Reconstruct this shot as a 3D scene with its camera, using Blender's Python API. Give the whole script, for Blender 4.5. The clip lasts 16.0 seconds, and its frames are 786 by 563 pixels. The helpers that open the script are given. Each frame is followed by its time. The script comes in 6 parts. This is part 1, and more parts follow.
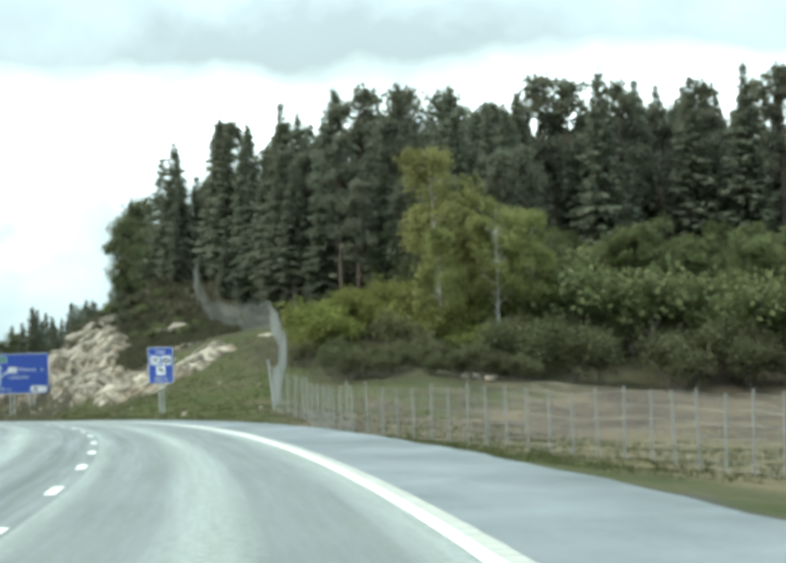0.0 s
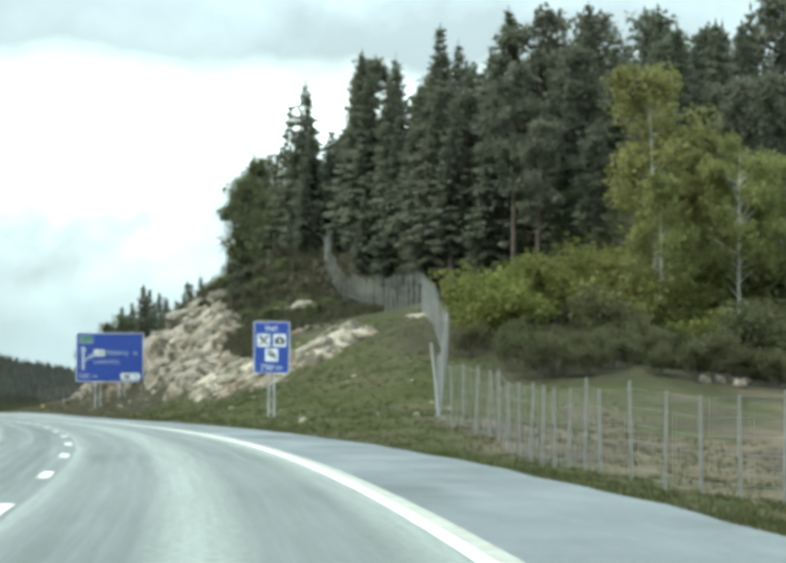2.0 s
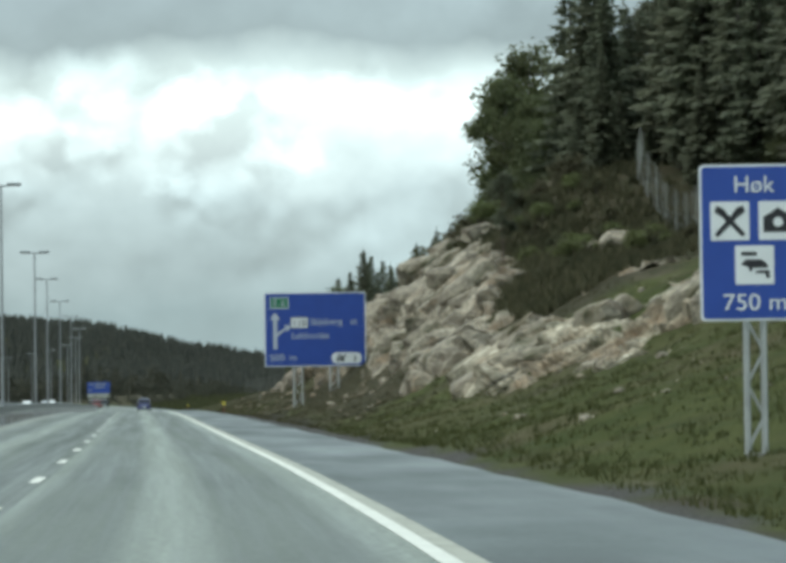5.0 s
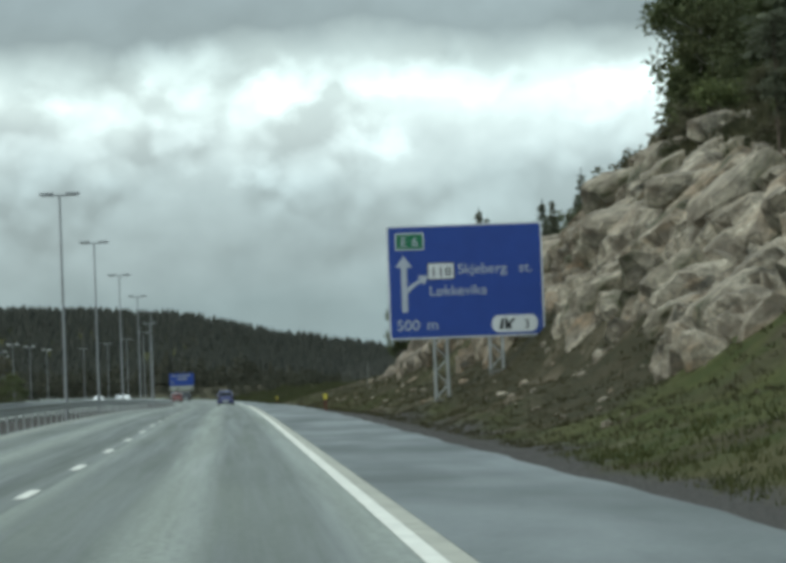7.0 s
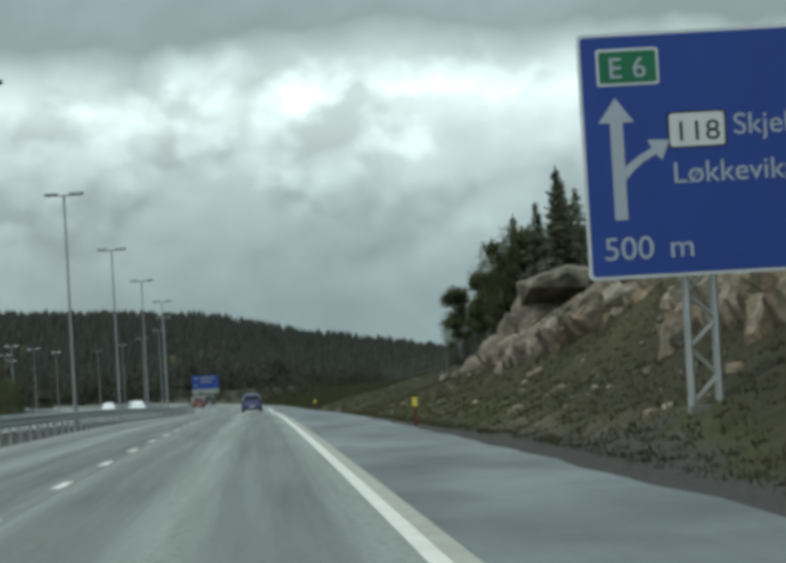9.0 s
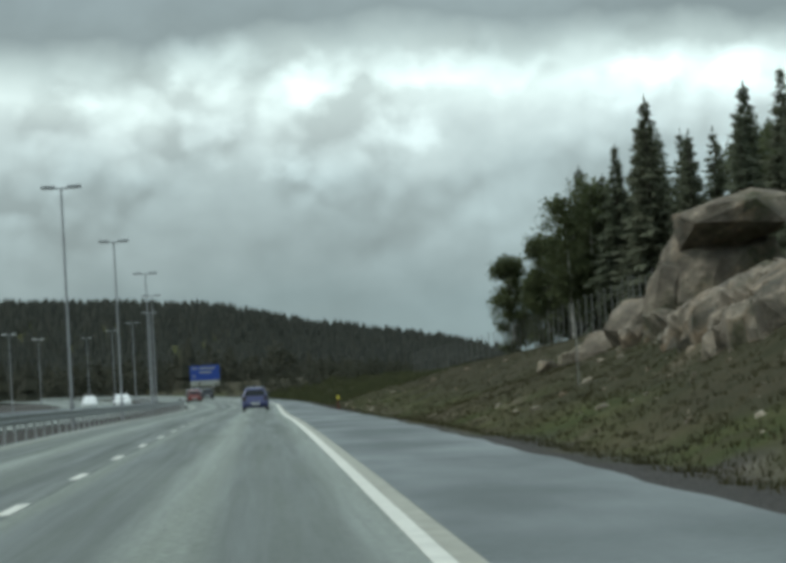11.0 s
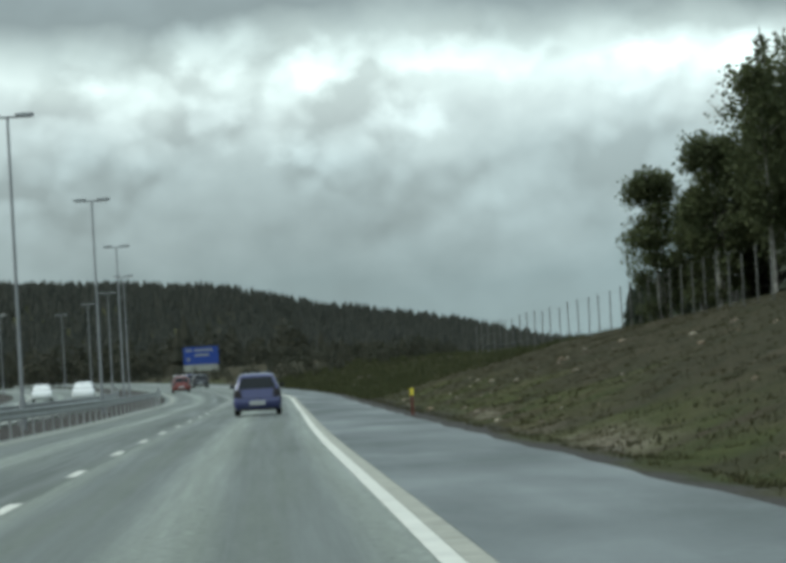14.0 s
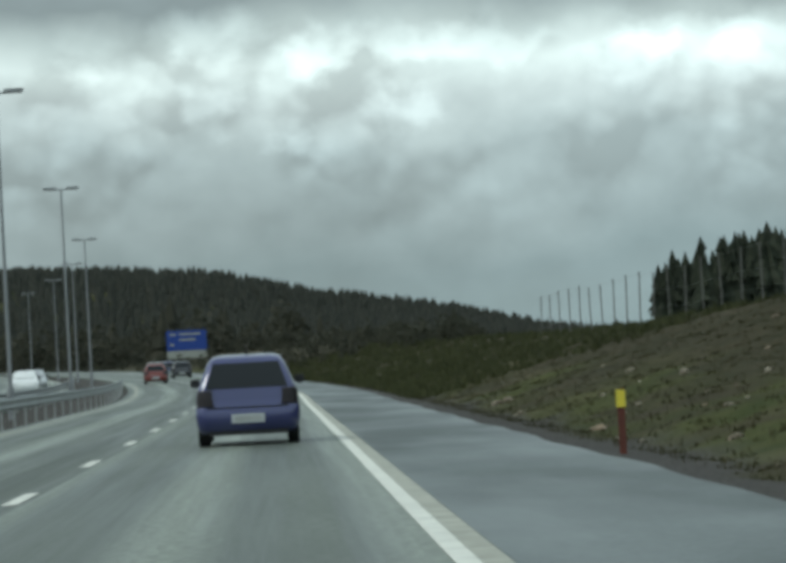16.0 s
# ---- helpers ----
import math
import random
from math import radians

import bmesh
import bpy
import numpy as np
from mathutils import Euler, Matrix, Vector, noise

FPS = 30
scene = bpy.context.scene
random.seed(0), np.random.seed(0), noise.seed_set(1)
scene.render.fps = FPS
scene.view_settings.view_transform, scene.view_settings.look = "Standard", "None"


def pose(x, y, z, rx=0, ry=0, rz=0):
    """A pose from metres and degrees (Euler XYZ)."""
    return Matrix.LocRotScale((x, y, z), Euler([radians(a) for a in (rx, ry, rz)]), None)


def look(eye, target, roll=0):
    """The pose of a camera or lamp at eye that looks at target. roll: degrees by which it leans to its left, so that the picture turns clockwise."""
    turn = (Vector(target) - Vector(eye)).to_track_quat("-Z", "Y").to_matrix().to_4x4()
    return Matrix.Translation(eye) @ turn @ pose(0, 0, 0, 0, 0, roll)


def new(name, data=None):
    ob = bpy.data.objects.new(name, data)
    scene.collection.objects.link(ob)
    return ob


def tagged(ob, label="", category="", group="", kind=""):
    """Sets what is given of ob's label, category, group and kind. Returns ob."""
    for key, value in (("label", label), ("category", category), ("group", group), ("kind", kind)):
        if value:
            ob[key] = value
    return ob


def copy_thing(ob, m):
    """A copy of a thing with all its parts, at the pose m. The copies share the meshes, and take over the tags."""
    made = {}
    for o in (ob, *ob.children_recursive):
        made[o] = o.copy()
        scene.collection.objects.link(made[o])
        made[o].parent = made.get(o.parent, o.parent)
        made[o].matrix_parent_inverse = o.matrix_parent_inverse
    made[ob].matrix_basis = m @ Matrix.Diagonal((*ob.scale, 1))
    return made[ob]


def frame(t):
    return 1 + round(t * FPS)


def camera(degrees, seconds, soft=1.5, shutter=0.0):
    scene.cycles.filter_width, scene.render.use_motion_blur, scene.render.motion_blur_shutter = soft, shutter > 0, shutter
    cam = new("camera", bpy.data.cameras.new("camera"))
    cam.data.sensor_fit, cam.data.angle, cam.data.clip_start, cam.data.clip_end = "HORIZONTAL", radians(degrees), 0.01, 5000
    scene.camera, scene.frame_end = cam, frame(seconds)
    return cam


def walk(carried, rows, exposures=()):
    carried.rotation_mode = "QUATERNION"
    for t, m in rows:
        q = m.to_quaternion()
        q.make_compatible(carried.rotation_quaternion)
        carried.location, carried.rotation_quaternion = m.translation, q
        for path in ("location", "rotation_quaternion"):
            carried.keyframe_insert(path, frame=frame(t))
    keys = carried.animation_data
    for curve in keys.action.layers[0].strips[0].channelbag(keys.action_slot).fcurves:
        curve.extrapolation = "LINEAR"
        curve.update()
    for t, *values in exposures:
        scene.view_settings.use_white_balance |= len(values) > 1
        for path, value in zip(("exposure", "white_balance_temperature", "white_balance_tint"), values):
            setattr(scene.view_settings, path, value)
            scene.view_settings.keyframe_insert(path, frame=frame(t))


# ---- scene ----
# The drive: seconds, place, heading, pitch and lean of the camera, which rides 1.15 m over the road.
PATH = [
    (0.0, 0.00, 0.00, 1.100, -2.592, 2.193, 1.666),
    (0.5, -0.00, 13.88, 1.179, -1.988, 2.136, 0.935),
    (1.0, -0.15, 27.72, 1.261, -1.293, 2.141, 0.307),
    (1.5, -0.44, 41.52, 1.345, -0.899, 2.288, -0.049),
    (2.0, -0.89, 55.28, 1.429, -0.210, 2.208, -0.317),
    (2.5, -1.51, 68.98, 1.510, 0.430, 2.188, -0.500),
    (3.0, -2.31, 82.65, 1.585, 1.127, 2.163, -0.608),
    (3.5, -3.26, 96.29, 1.649, 1.806, 2.244, -0.359),
    (4.0, -4.38, 109.93, 1.697, 2.589, 2.223, -0.268),
    (4.5, -5.66, 123.59, 1.726, 3.241, 2.148, 0.157),
    (5.0, -7.13, 137.30, 1.740, 3.770, 1.950, 0.733),
    (5.5, -8.74, 151.04, 1.741, 4.354, 1.902, 0.966),
    (6.0, -10.48, 164.83, 1.732, 4.808, 1.843, 1.321),
    (6.5, -12.30, 178.65, 1.716, 5.145, 1.786, 1.714),
    (7.0, -14.20, 192.50, 1.696, 5.382, 1.743, 2.063),
    (7.5, -16.14, 206.35, 1.675, 5.534, 1.728, 2.285),
    (8.0, -18.12, 220.22, 1.654, 5.697, 1.608, 3.038),
    (8.5, -20.11, 234.10, 1.640, 5.762, 1.715, 3.322),
    (9.0, -22.18, 248.00, 1.633, 5.876, 1.748, 3.265),
    (9.5, -24.26, 261.92, 1.633, 5.960, 1.736, 3.323),
    (10.0, -26.33, 275.85, 1.634, 5.995, 1.701, 3.275),
    (10.5, -28.40, 289.79, 1.631, 5.995, 1.653, 3.179),
    (11.0, -30.48, 303.75, 1.622, 5.975, 1.602, 3.094),
    (11.5, -32.58, 317.71, 1.602, 5.948, 1.557, 3.080),
    (12.0, -34.68, 331.70, 1.570, 5.899, 1.452, 3.001),
    (12.5, -36.75, 345.70, 1.528, 5.835, 1.388, 3.182),
    (13.0, -38.82, 359.73, 1.480, 5.874, 1.270, 3.383),
    (13.5, -40.90, 373.78, 1.427, 6.002, 1.361, 3.189),
    (14.0, -43.00, 387.87, 1.370, 6.109, 1.336, 3.189),
    (14.5, -45.14, 401.99, 1.306, 6.278, 1.276, 3.114),
    (15.0, -47.31, 416.14, 1.234, 6.223, 1.168, 3.031),
    (15.5, -49.44, 430.29, 1.153, 6.148, 1.276, 3.090),
    (16.0, -51.56, 444.44, 1.065, 6.018, 1.126, 3.057),
]
cam = camera(14.19, 16.0, soft=4.6)


def aimed(x, y, z, yaw, pitch, lean):
    ya, pi_ = radians(yaw), radians(pitch)
    way = Vector((-math.sin(ya) * math.cos(pi_), math.cos(ya) * math.cos(pi_), math.sin(pi_)))
    eye = Vector((x, y, z))
    return look(eye, eye + way * 100, -lean)


EXPOSURE = [(0.0, 1.25), (2.5, 1.18), (4.0, 0.75), (5.0, 0.45), (7.5, 0.15), (9.0, 0.05), (12.0, 0.0), (14.5, 0.06), (15.5, 0.04), (16.0, -0.08)]
walk(cam, [(row[0], aimed(*row[1:])) for row in PATH], EXPOSURE)
# ---- light ----
world = bpy.data.worlds.new("sky")
scene.world = world
world.use_nodes = True
wt = world.node_tree
wt.nodes.clear()


def wnode(kind, **values):
    n = wt.nodes.new(kind)
    for key, value in values.items():
        n.inputs[key].default_value = value
    return n


def wmath(op, a, b=None, clamp=False):
    n = wt.nodes.new("ShaderNodeMath")
    n.operation, n.use_clamp = op, clamp
    for i, v in enumerate((a, b)):
        if v is None:
            continue
        if isinstance(v, (int, float)):
            n.inputs[i].default_value = v
        else:
            wt.links.new(v, n.inputs[i])
    return n.outputs[0]


def build_sky():
    out = wt.nodes.new("ShaderNodeOutputWorld")
    bg = wt.nodes.new("ShaderNodeBackground")
    clear = wt.nodes.new("ShaderNodeTexSky")
    clear.sky_type, clear.sun_disc = "NISHITA", False
    clear.sun_elevation, clear.sun_rotation = radians(38), radians(-40)
    tc = wt.nodes.new("ShaderNodeTexCoord")
    sep = wt.nodes.new("ShaderNodeSeparateXYZ")
    wt.links.new(tc.outputs["Generated"], sep.inputs[0])
    up = wmath("MULTIPLY", wmath("ARCSINE", sep.outputs["Z"]), 180 / math.pi)
    across = wmath("MULTIPLY", wmath("ARCTAN2", sep.outputs["X"], sep.outputs["Y"]), 180 / math.pi)
    flat = wt.nodes.new("ShaderNodeCombineXYZ")
    wt.links.new(wmath("MULTIPLY", across, 0.85), flat.inputs[0])
    wt.links.new(up, flat.inputs[1])
    billow = wnode("ShaderNodeTexNoise", Scale=0.95, Detail=8.0, Roughness=0.48, Distortion=0.1)
    wt.links.new(flat.outputs[0], billow.inputs["Vector"])
    soft = wnode("ShaderNodeTexNoise", Scale=0.21, Detail=3.0, Roughness=0.5)
    wt.links.new(flat.outputs[0], soft.inputs["Vector"])
    lift = wmath("MULTIPLY", wmath("SUBTRACT", soft.outputs["Fac"], 0.5), 1.8)
    puff = wmath("MULTIPLY", wmath("SUBTRACT", billow.outputs["Fac"], 0.5), 0.8)
    gaps = wnode("ShaderNodeTexNoise", Scale=0.33, Detail=2.0, Roughness=0.5)
    wt.links.new(flat.outputs[0], gaps.inputs["Vector"])
    # heaped cloud heads, lit from above
    jitter = wnode("ShaderNodeTexNoise", Scale=1.4, Detail=4.0, Roughness=0.5)
    wt.links.new(flat.outputs[0], jitter.inputs["Vector"])
    swirl = wt.nodes.new("ShaderNodeVectorMath")
    swirl.operation = "MULTIPLY_ADD"
    swirl.inputs[1].default_value = (0.45, 0.40, 0.0)
    wt.links.new(jitter.outputs["Color"], swirl.inputs[0])
    wt.links.new(flat.outputs[0], swirl.inputs[2])

    def heap(offset):
        moved = wt.nodes.new("ShaderNodeVectorMath")
        moved.inputs[1].default_value = offset
        wt.links.new(swirl.outputs[0], moved.inputs[0])
        total = None
        for size, weight in ((0.48, 0.70), (1.15, 0.27), (2.9, 0.09)):
            v = wnode("ShaderNodeTexVoronoi", Scale=size)
            v.feature = "SMOOTH_F1"
            v.inputs["Smoothness"].default_value = 0.25
            wt.links.new(moved.outputs[0], v.inputs["Vector"])
            term = wmath("MULTIPLY", v.outputs["Distance"], weight)
            total = term if total is None else wmath("ADD", total, term)
        return total

    here, above = heap((0, 0, 0)), heap((-0.12, 0.30, 0))
    relief = wmath("SUBTRACT", above, here)
    band = wmath("MULTIPLY", wmath("DIVIDE", wmath("SUBTRACT", up, 1.6), 1.6, True), wmath("DIVIDE", wmath("SUBTRACT", 6.3, up), 1.0, True))
    heaped = wmath("MULTIPLY", band, wmath("DIVIDE", wmath("SUBTRACT", gaps.outputs["Fac"], 0.40), 0.12, True))
    crisp = wmath("MULTIPLY", heaped, wmath("ADD", wmath("MULTIPLY", relief, 1.5), wmath("MULTIPLY", wmath("SUBTRACT", 0.45, here), 0.6)))
    level = wmath("ADD", wmath("ADD", up, lift), puff)
    drift = wt.nodes.new("ShaderNodeSeparateXYZ")
    wt.links.new(jitter.outputs["Color"], drift.inputs[0])
    east = wmath("ADD", across, wmath("MULTIPLY", wmath("SUBTRACT", drift.outputs[0], 0.5), 2.2))
    tall = wmath("ADD", up, wmath("MULTIPLY", wmath("SUBTRACT", drift.outputs[1], 0.5), 1.5))
    # single cloud heads and the grey hollows between them: bearing, height, half width, half height, light
    for az, el, wide, deep, light in ((1.5, 6.35, 4.6, 0.95, -0.34), (-7.1, 5.3, 0.72, 0.50, 0.40), (-7.6, 3.85, 0.62, 0.34, 0.40), (-10.7, 5.0, 0.95, 0.58, 0.26), (-5.6, 4.2, 0.75, 0.45, 0.36), (-9.2, 4.45, 0.7, 0.48, 0.30),
                                      (-9.0, 5.75, 1.2, 0.36, 0.28), (-4.8, 5.35, 1.9, 0.36, 0.26), (-1.4, 4.95, 0.8, 0.55, 0.30), (-8.3, 4.85, 0.85, 0.48, -0.20), (-6.4, 4.75, 0.8, 0.48, -0.18),
                                      (-11.9, 4.9, 0.6, 0.6, -0.16), (-9.9, 5.5, 0.4, 0.34, -0.12), (-6.6, 3.35, 1.5, 0.35, -0.08), (-10.2, 3.7, 0.9, 0.35, 0.08)):
        a = wmath("DIVIDE", wmath("SUBTRACT", east, az), wide)
        b = wmath("DIVIDE", wmath("SUBTRACT", tall, el), deep)
        near = wmath("SUBTRACT", 1.0, wmath("MULTIPLY", wmath("ADD", wmath("MULTIPLY", a, a), wmath("MULTIPLY", b, b)), 0.55), True)
        near = wmath("MULTIPLY", wmath("MULTIPLY", near, near), light)
        crisp = wmath("ADD", crisp, near)
    ramp = wt.nodes.new("ShaderNodeValToRGB")
    stops = [(0.0, (0.245, 0.350, 0.370)), (1.4, (0.240, 0.342, 0.366)), (2.4, (0.310, 0.412, 0.432)), (3.6, (0.42, 0.540, 0.556)), (4.5, (0.62, 0.76, 0.76)),
             (5.1, (0.82, 1.0, 0.98)), (5.7, (0.56, 0.70, 0.69)), (6.3, (0.27, 0.35, 0.36)), (9.0, (0.33, 0.43, 0.46)), (16.0, (0.60, 0.75, 0.79))]
    while len(ramp.color_ramp.elements) < len(stops):
        ramp.color_ramp.elements.new(0.5)
    for el, (deg, c) in zip(ramp.color_ramp.elements, stops):
        el.position, el.color = deg / 16.0, (*c, 1)
    wt.links.new(wmath("DIVIDE", level, 16.0, True), ramp.inputs[0])
    shade = wmath("MAXIMUM", wmath("ADD", wmath("ADD", wmath("MULTIPLY", billow.outputs["Fac"], 0.34), 0.81), crisp), 0.76)
    shade = wmath("MULTIPLY", shade, wmath("ADD", wmath("MULTIPLY", wmath("DIVIDE", wmath("ADD", across, 7.0), 5.0, True), 0.2), 0.97))
    tone = wt.nodes.new("ShaderNodeMix")
    tone.data_type, tone.blend_type = "RGBA", "MULTIPLY"
    tone.inputs[0].default_value = 1.0
    wt.links.new(ramp.outputs[0], tone.inputs[6])
    wt.links.new(shade, tone.inputs[7])
    cover = wt.nodes.new("ShaderNodeMix")
    cover.data_type = "RGBA"
    cover.inputs[0].default_value = 0.93
    dim = wt.nodes.new("ShaderNodeMix")
    dim.data_type, dim.blend_type = "RGBA", "MULTIPLY"
    dim.inputs[0].default_value, dim.inputs[7].default_value = 1.0, (0.08, 0.08, 0.08, 1)
    wt.links.new(clear.outputs[0], dim.inputs[6])
    wt.links.new(dim.outputs[2], cover.inputs[6])
    wt.links.new(tone.outputs[2], cover.inputs[7])
    wt.links.new(cover.outputs[2], bg.inputs[0])
    bg.inputs[1].default_value = SKY
    wt.links.new(bg.outputs[0], out.inputs[0])


SKY = 1.0
build_sky()
sun = new("sun", bpy.data.lights.new("sun", "SUN"))
sun.data.energy, sun.data.angle, sun.data.color = 1.5, radians(16), (0.95, 1.0, 0.93)
sun.matrix_world = look((-55, -25, 70), (0, 0, 0))


# ---- materials ----
def material(name):
    m = bpy.data.materials.new(name)
    m.use_nodes = True
    return m, m.node_tree, m.node_tree.nodes["Principled BSDF"]


def mixed(t, fac, a, b, blend="MIX"):
    n = t.nodes.new("ShaderNodeMix")
    n.data_type, n.blend_type = "RGBA", blend
    for i, v in ((0, fac), (6, a), (7, b)):
        if hasattr(v, "is_linked"):
            t.links.new(v, n.inputs[i])
        elif isinstance(v, tuple):
            n.inputs[i].default_value = (*v, 1)
        else:
            n.inputs[i].default_value = v
    return n.outputs[2]


def noisy(t, scale, detail=4.0, rough=0.55, vector=None, stretch=None):
    n = t.nodes.new("ShaderNodeTexNoise")
    n.inputs["Scale"].default_value, n.inputs["Detail"].default_value, n.inputs["Roughness"].default_value = scale, detail, rough
    if vector is None:
        vector = t.nodes.new("ShaderNodeTexCoord").outputs["Object"]
    if stretch:
        mp = t.nodes.new("ShaderNodeMapping")
        mp.inputs["Scale"].default_value = stretch
        t.links.new(vector, mp.inputs[0])
        vector = mp.outputs[0]
    t.links.new(vector, n.inputs["Vector"])
    return n.outputs["Fac"]


def ramped(t, fac, low, high):
    n = t.nodes.new("ShaderNodeMapRange")
    n.inputs[1].default_value, n.inputs[2].default_value = low, high
    t.links.new(fac, n.inputs[0])
    return n.outputs[0]


def bumped(t, shader, height, strength, distance):
    n = t.nodes.new("ShaderNodeBump")
    n.inputs["Strength"].default_value, n.inputs["Distance"].default_value = strength, distance
    t.links.new(height, n.inputs["Height"])
    t.links.new(n.outputs[0], shader.inputs["Normal"])


def plain(name, colour, rough=0.5, metal=0.0, vary=0.12, scale=6.0, bump=0.0, spec=0.5):
    m, t, s = material(name)
    dark = tuple(c * (1 - vary) for c in colour)
    lite = tuple(min(1, c * (1 + vary)) for c in colour)
    f = noisy(t, scale)
    t.links.new(mixed(t, ramped(t, f, 0.35, 0.65), dark, lite), s.inputs["Base Color"])
    s.inputs["Roughness"].default_value, s.inputs["Metallic"].default_value = rough, metal
    s.inputs["Specular IOR Level"].default_value = spec
    if bump:
        bumped(t, s, noisy(t, scale * 4), 0.6, bump)
    return m


def leafy(name, dark, lite, tint=(0.12, 0.10, 0.03), amount=0.25):
    m, t, s = material(name)
    geo = t.nodes.new("ShaderNodeNewGeometry").outputs["Random Per Island"]
    ob = t.nodes.new("ShaderNodeObjectInfo").outputs["Random"]
    c = mixed(t, geo, dark, lite)
    c = mixed(t, ramped(t, noisy(t, 0.5), 0.45, 0.7), c, tuple(0.75 * v for v in dark))
    k = t.nodes.new("ShaderNodeMath")
    k.operation = "MULTIPLY"
    k.inputs[1].default_value = amount
    t.links.new(ob, k.inputs[0])
    c = mixed(t, k.outputs[0], c, tint)
    t.links.new(c, s.inputs["Base Color"])
    s.inputs["Roughness"].default_value, s.inputs["Specular IOR Level"].default_value = 0.75, 0.2
    through_leaf = t.nodes.new("ShaderNodeBsdfTranslucent")
    t.links.new(c, through_leaf.inputs["Color"])
    both = t.nodes.new("ShaderNodeMixShader")
    both.inputs[0].default_value = 0.42
    t.links.new(s.outputs[0], both.inputs[1])
    t.links.new(through_leaf.outputs[0], both.inputs[2])
    t.links.new(both.outputs[0], t.nodes["Material Output"].inputs["Surface"])
    return m


def asphalt(name, base, lighter, wheel):
    """Worn asphalt; the uv map holds metres across and along the road."""
    m, t, s = material(name)
    uv = t.nodes.new("ShaderNodeUVMap")
    uv.uv_map = "UVMap"
    sep = t.nodes.new("ShaderNodeSeparateXYZ")
    t.links.new(uv.outputs[0], sep.inputs[0])
    fine = noisy(t, 9.0, 5, 0.7, uv.outputs[0])
    streak = noisy(t, 1.0, 5, 0.65, uv.outputs[0], (2.2, 0.03, 1))
    patch = noisy(t, 0.35, 3, 0.5, uv.outputs[0], (1.0, 0.25, 1))
    c = mixed(t, ramped(t, streak, 0.35, 0.68), base, lighter)
    c = mixed(t, ramped(t, patch, 0.45, 0.75), c, tuple(0.8 * v for v in base))
    if not wheel:
        # paler cross bands: sky reflections on the shoulder, put into its colour
        c = mixed(t, ramped(t, noisy(t, 1.0, 4, 0.6, uv.outputs[0], (0.22, 0.30, 1)), 0.42, 0.62), c, tuple(1.55 * v for v in base))
        c = mixed(t, ramped(t, noisy(t, 1.0, 4, 0.6, uv.outputs[0], (0.30, 0.21, 1)), 0.50, 0.66), c, lighter)
    if wheel:
        w = t.nodes.new("ShaderNodeMath")
        w.operation = "COSINE"
        k = t.nodes.new("ShaderNodeMath")
        k.operation = "MULTIPLY_ADD"
        k.inputs[1].default_value, k.inputs[2].default_value = 2 * math.pi / 1.8, 2.79
        t.links.new(sep.outputs[0], k.inputs[0])
        t.links.new(k.outputs[0], w.inputs[0])
        # pale lengthwise bands: wear, plus the road's sheen put into the colour
        c = mixed(t, ramped(t, w.outputs[0], -0.1, 1.0), mixed(t, 0.35, c, base), tuple(1.22 * v for v in lighter))
        seam = t.nodes.new("ShaderNodeMath")
        seam.operation = "COMPARE"
        seam.inputs[1].default_value, seam.inputs[2].default_value = -2.70, 0.42
        bend = t.nodes.new("ShaderNodeMath")
        bend.operation = "MULTIPLY_ADD"
        bend.inputs[1].default_value = 0.35
        t.links.new(streak, bend.inputs[0])
        t.links.new(sep.outputs[0], bend.inputs[2])
        t.links.new(bend.outputs[0], seam.inputs[0])
        part_dark = t.nodes.new("ShaderNodeMath")
        part_dark.operation = "MULTIPLY"
        part_dark.inputs[1].default_value = 0.75
        t.links.new(seam.outputs[0], part_dark.inputs[0])
        c = mixed(t, part_dark.outputs[0], c, tuple(0.62 * v for v in base))
    c = mixed(t, ramped(t, fine, 0.3, 0.75), tuple(0.7 * v for v in base), c)
    t.links.new(c, s.inputs["Base Color"])
    s.inputs["Roughness"].default_value = 0.46
    s.inputs["Specular IOR Level"].default_value = 0.25 if wheel else 0.4
    worn = t.nodes.new("ShaderNodeMapRange")
    worn.inputs[1].default_value, worn.inputs[2].default_value, worn.inputs[3].default_value, worn.inputs[4].default_value = 0.35, 0.65, 0.36, 0.60
    t.links.new(streak if wheel else patch, worn.inputs[0])
    t.links.new(worn.outputs[0], s.inputs["Roughness"])
    bumped(t, s, fine, 0.25, 0.01)
    return m


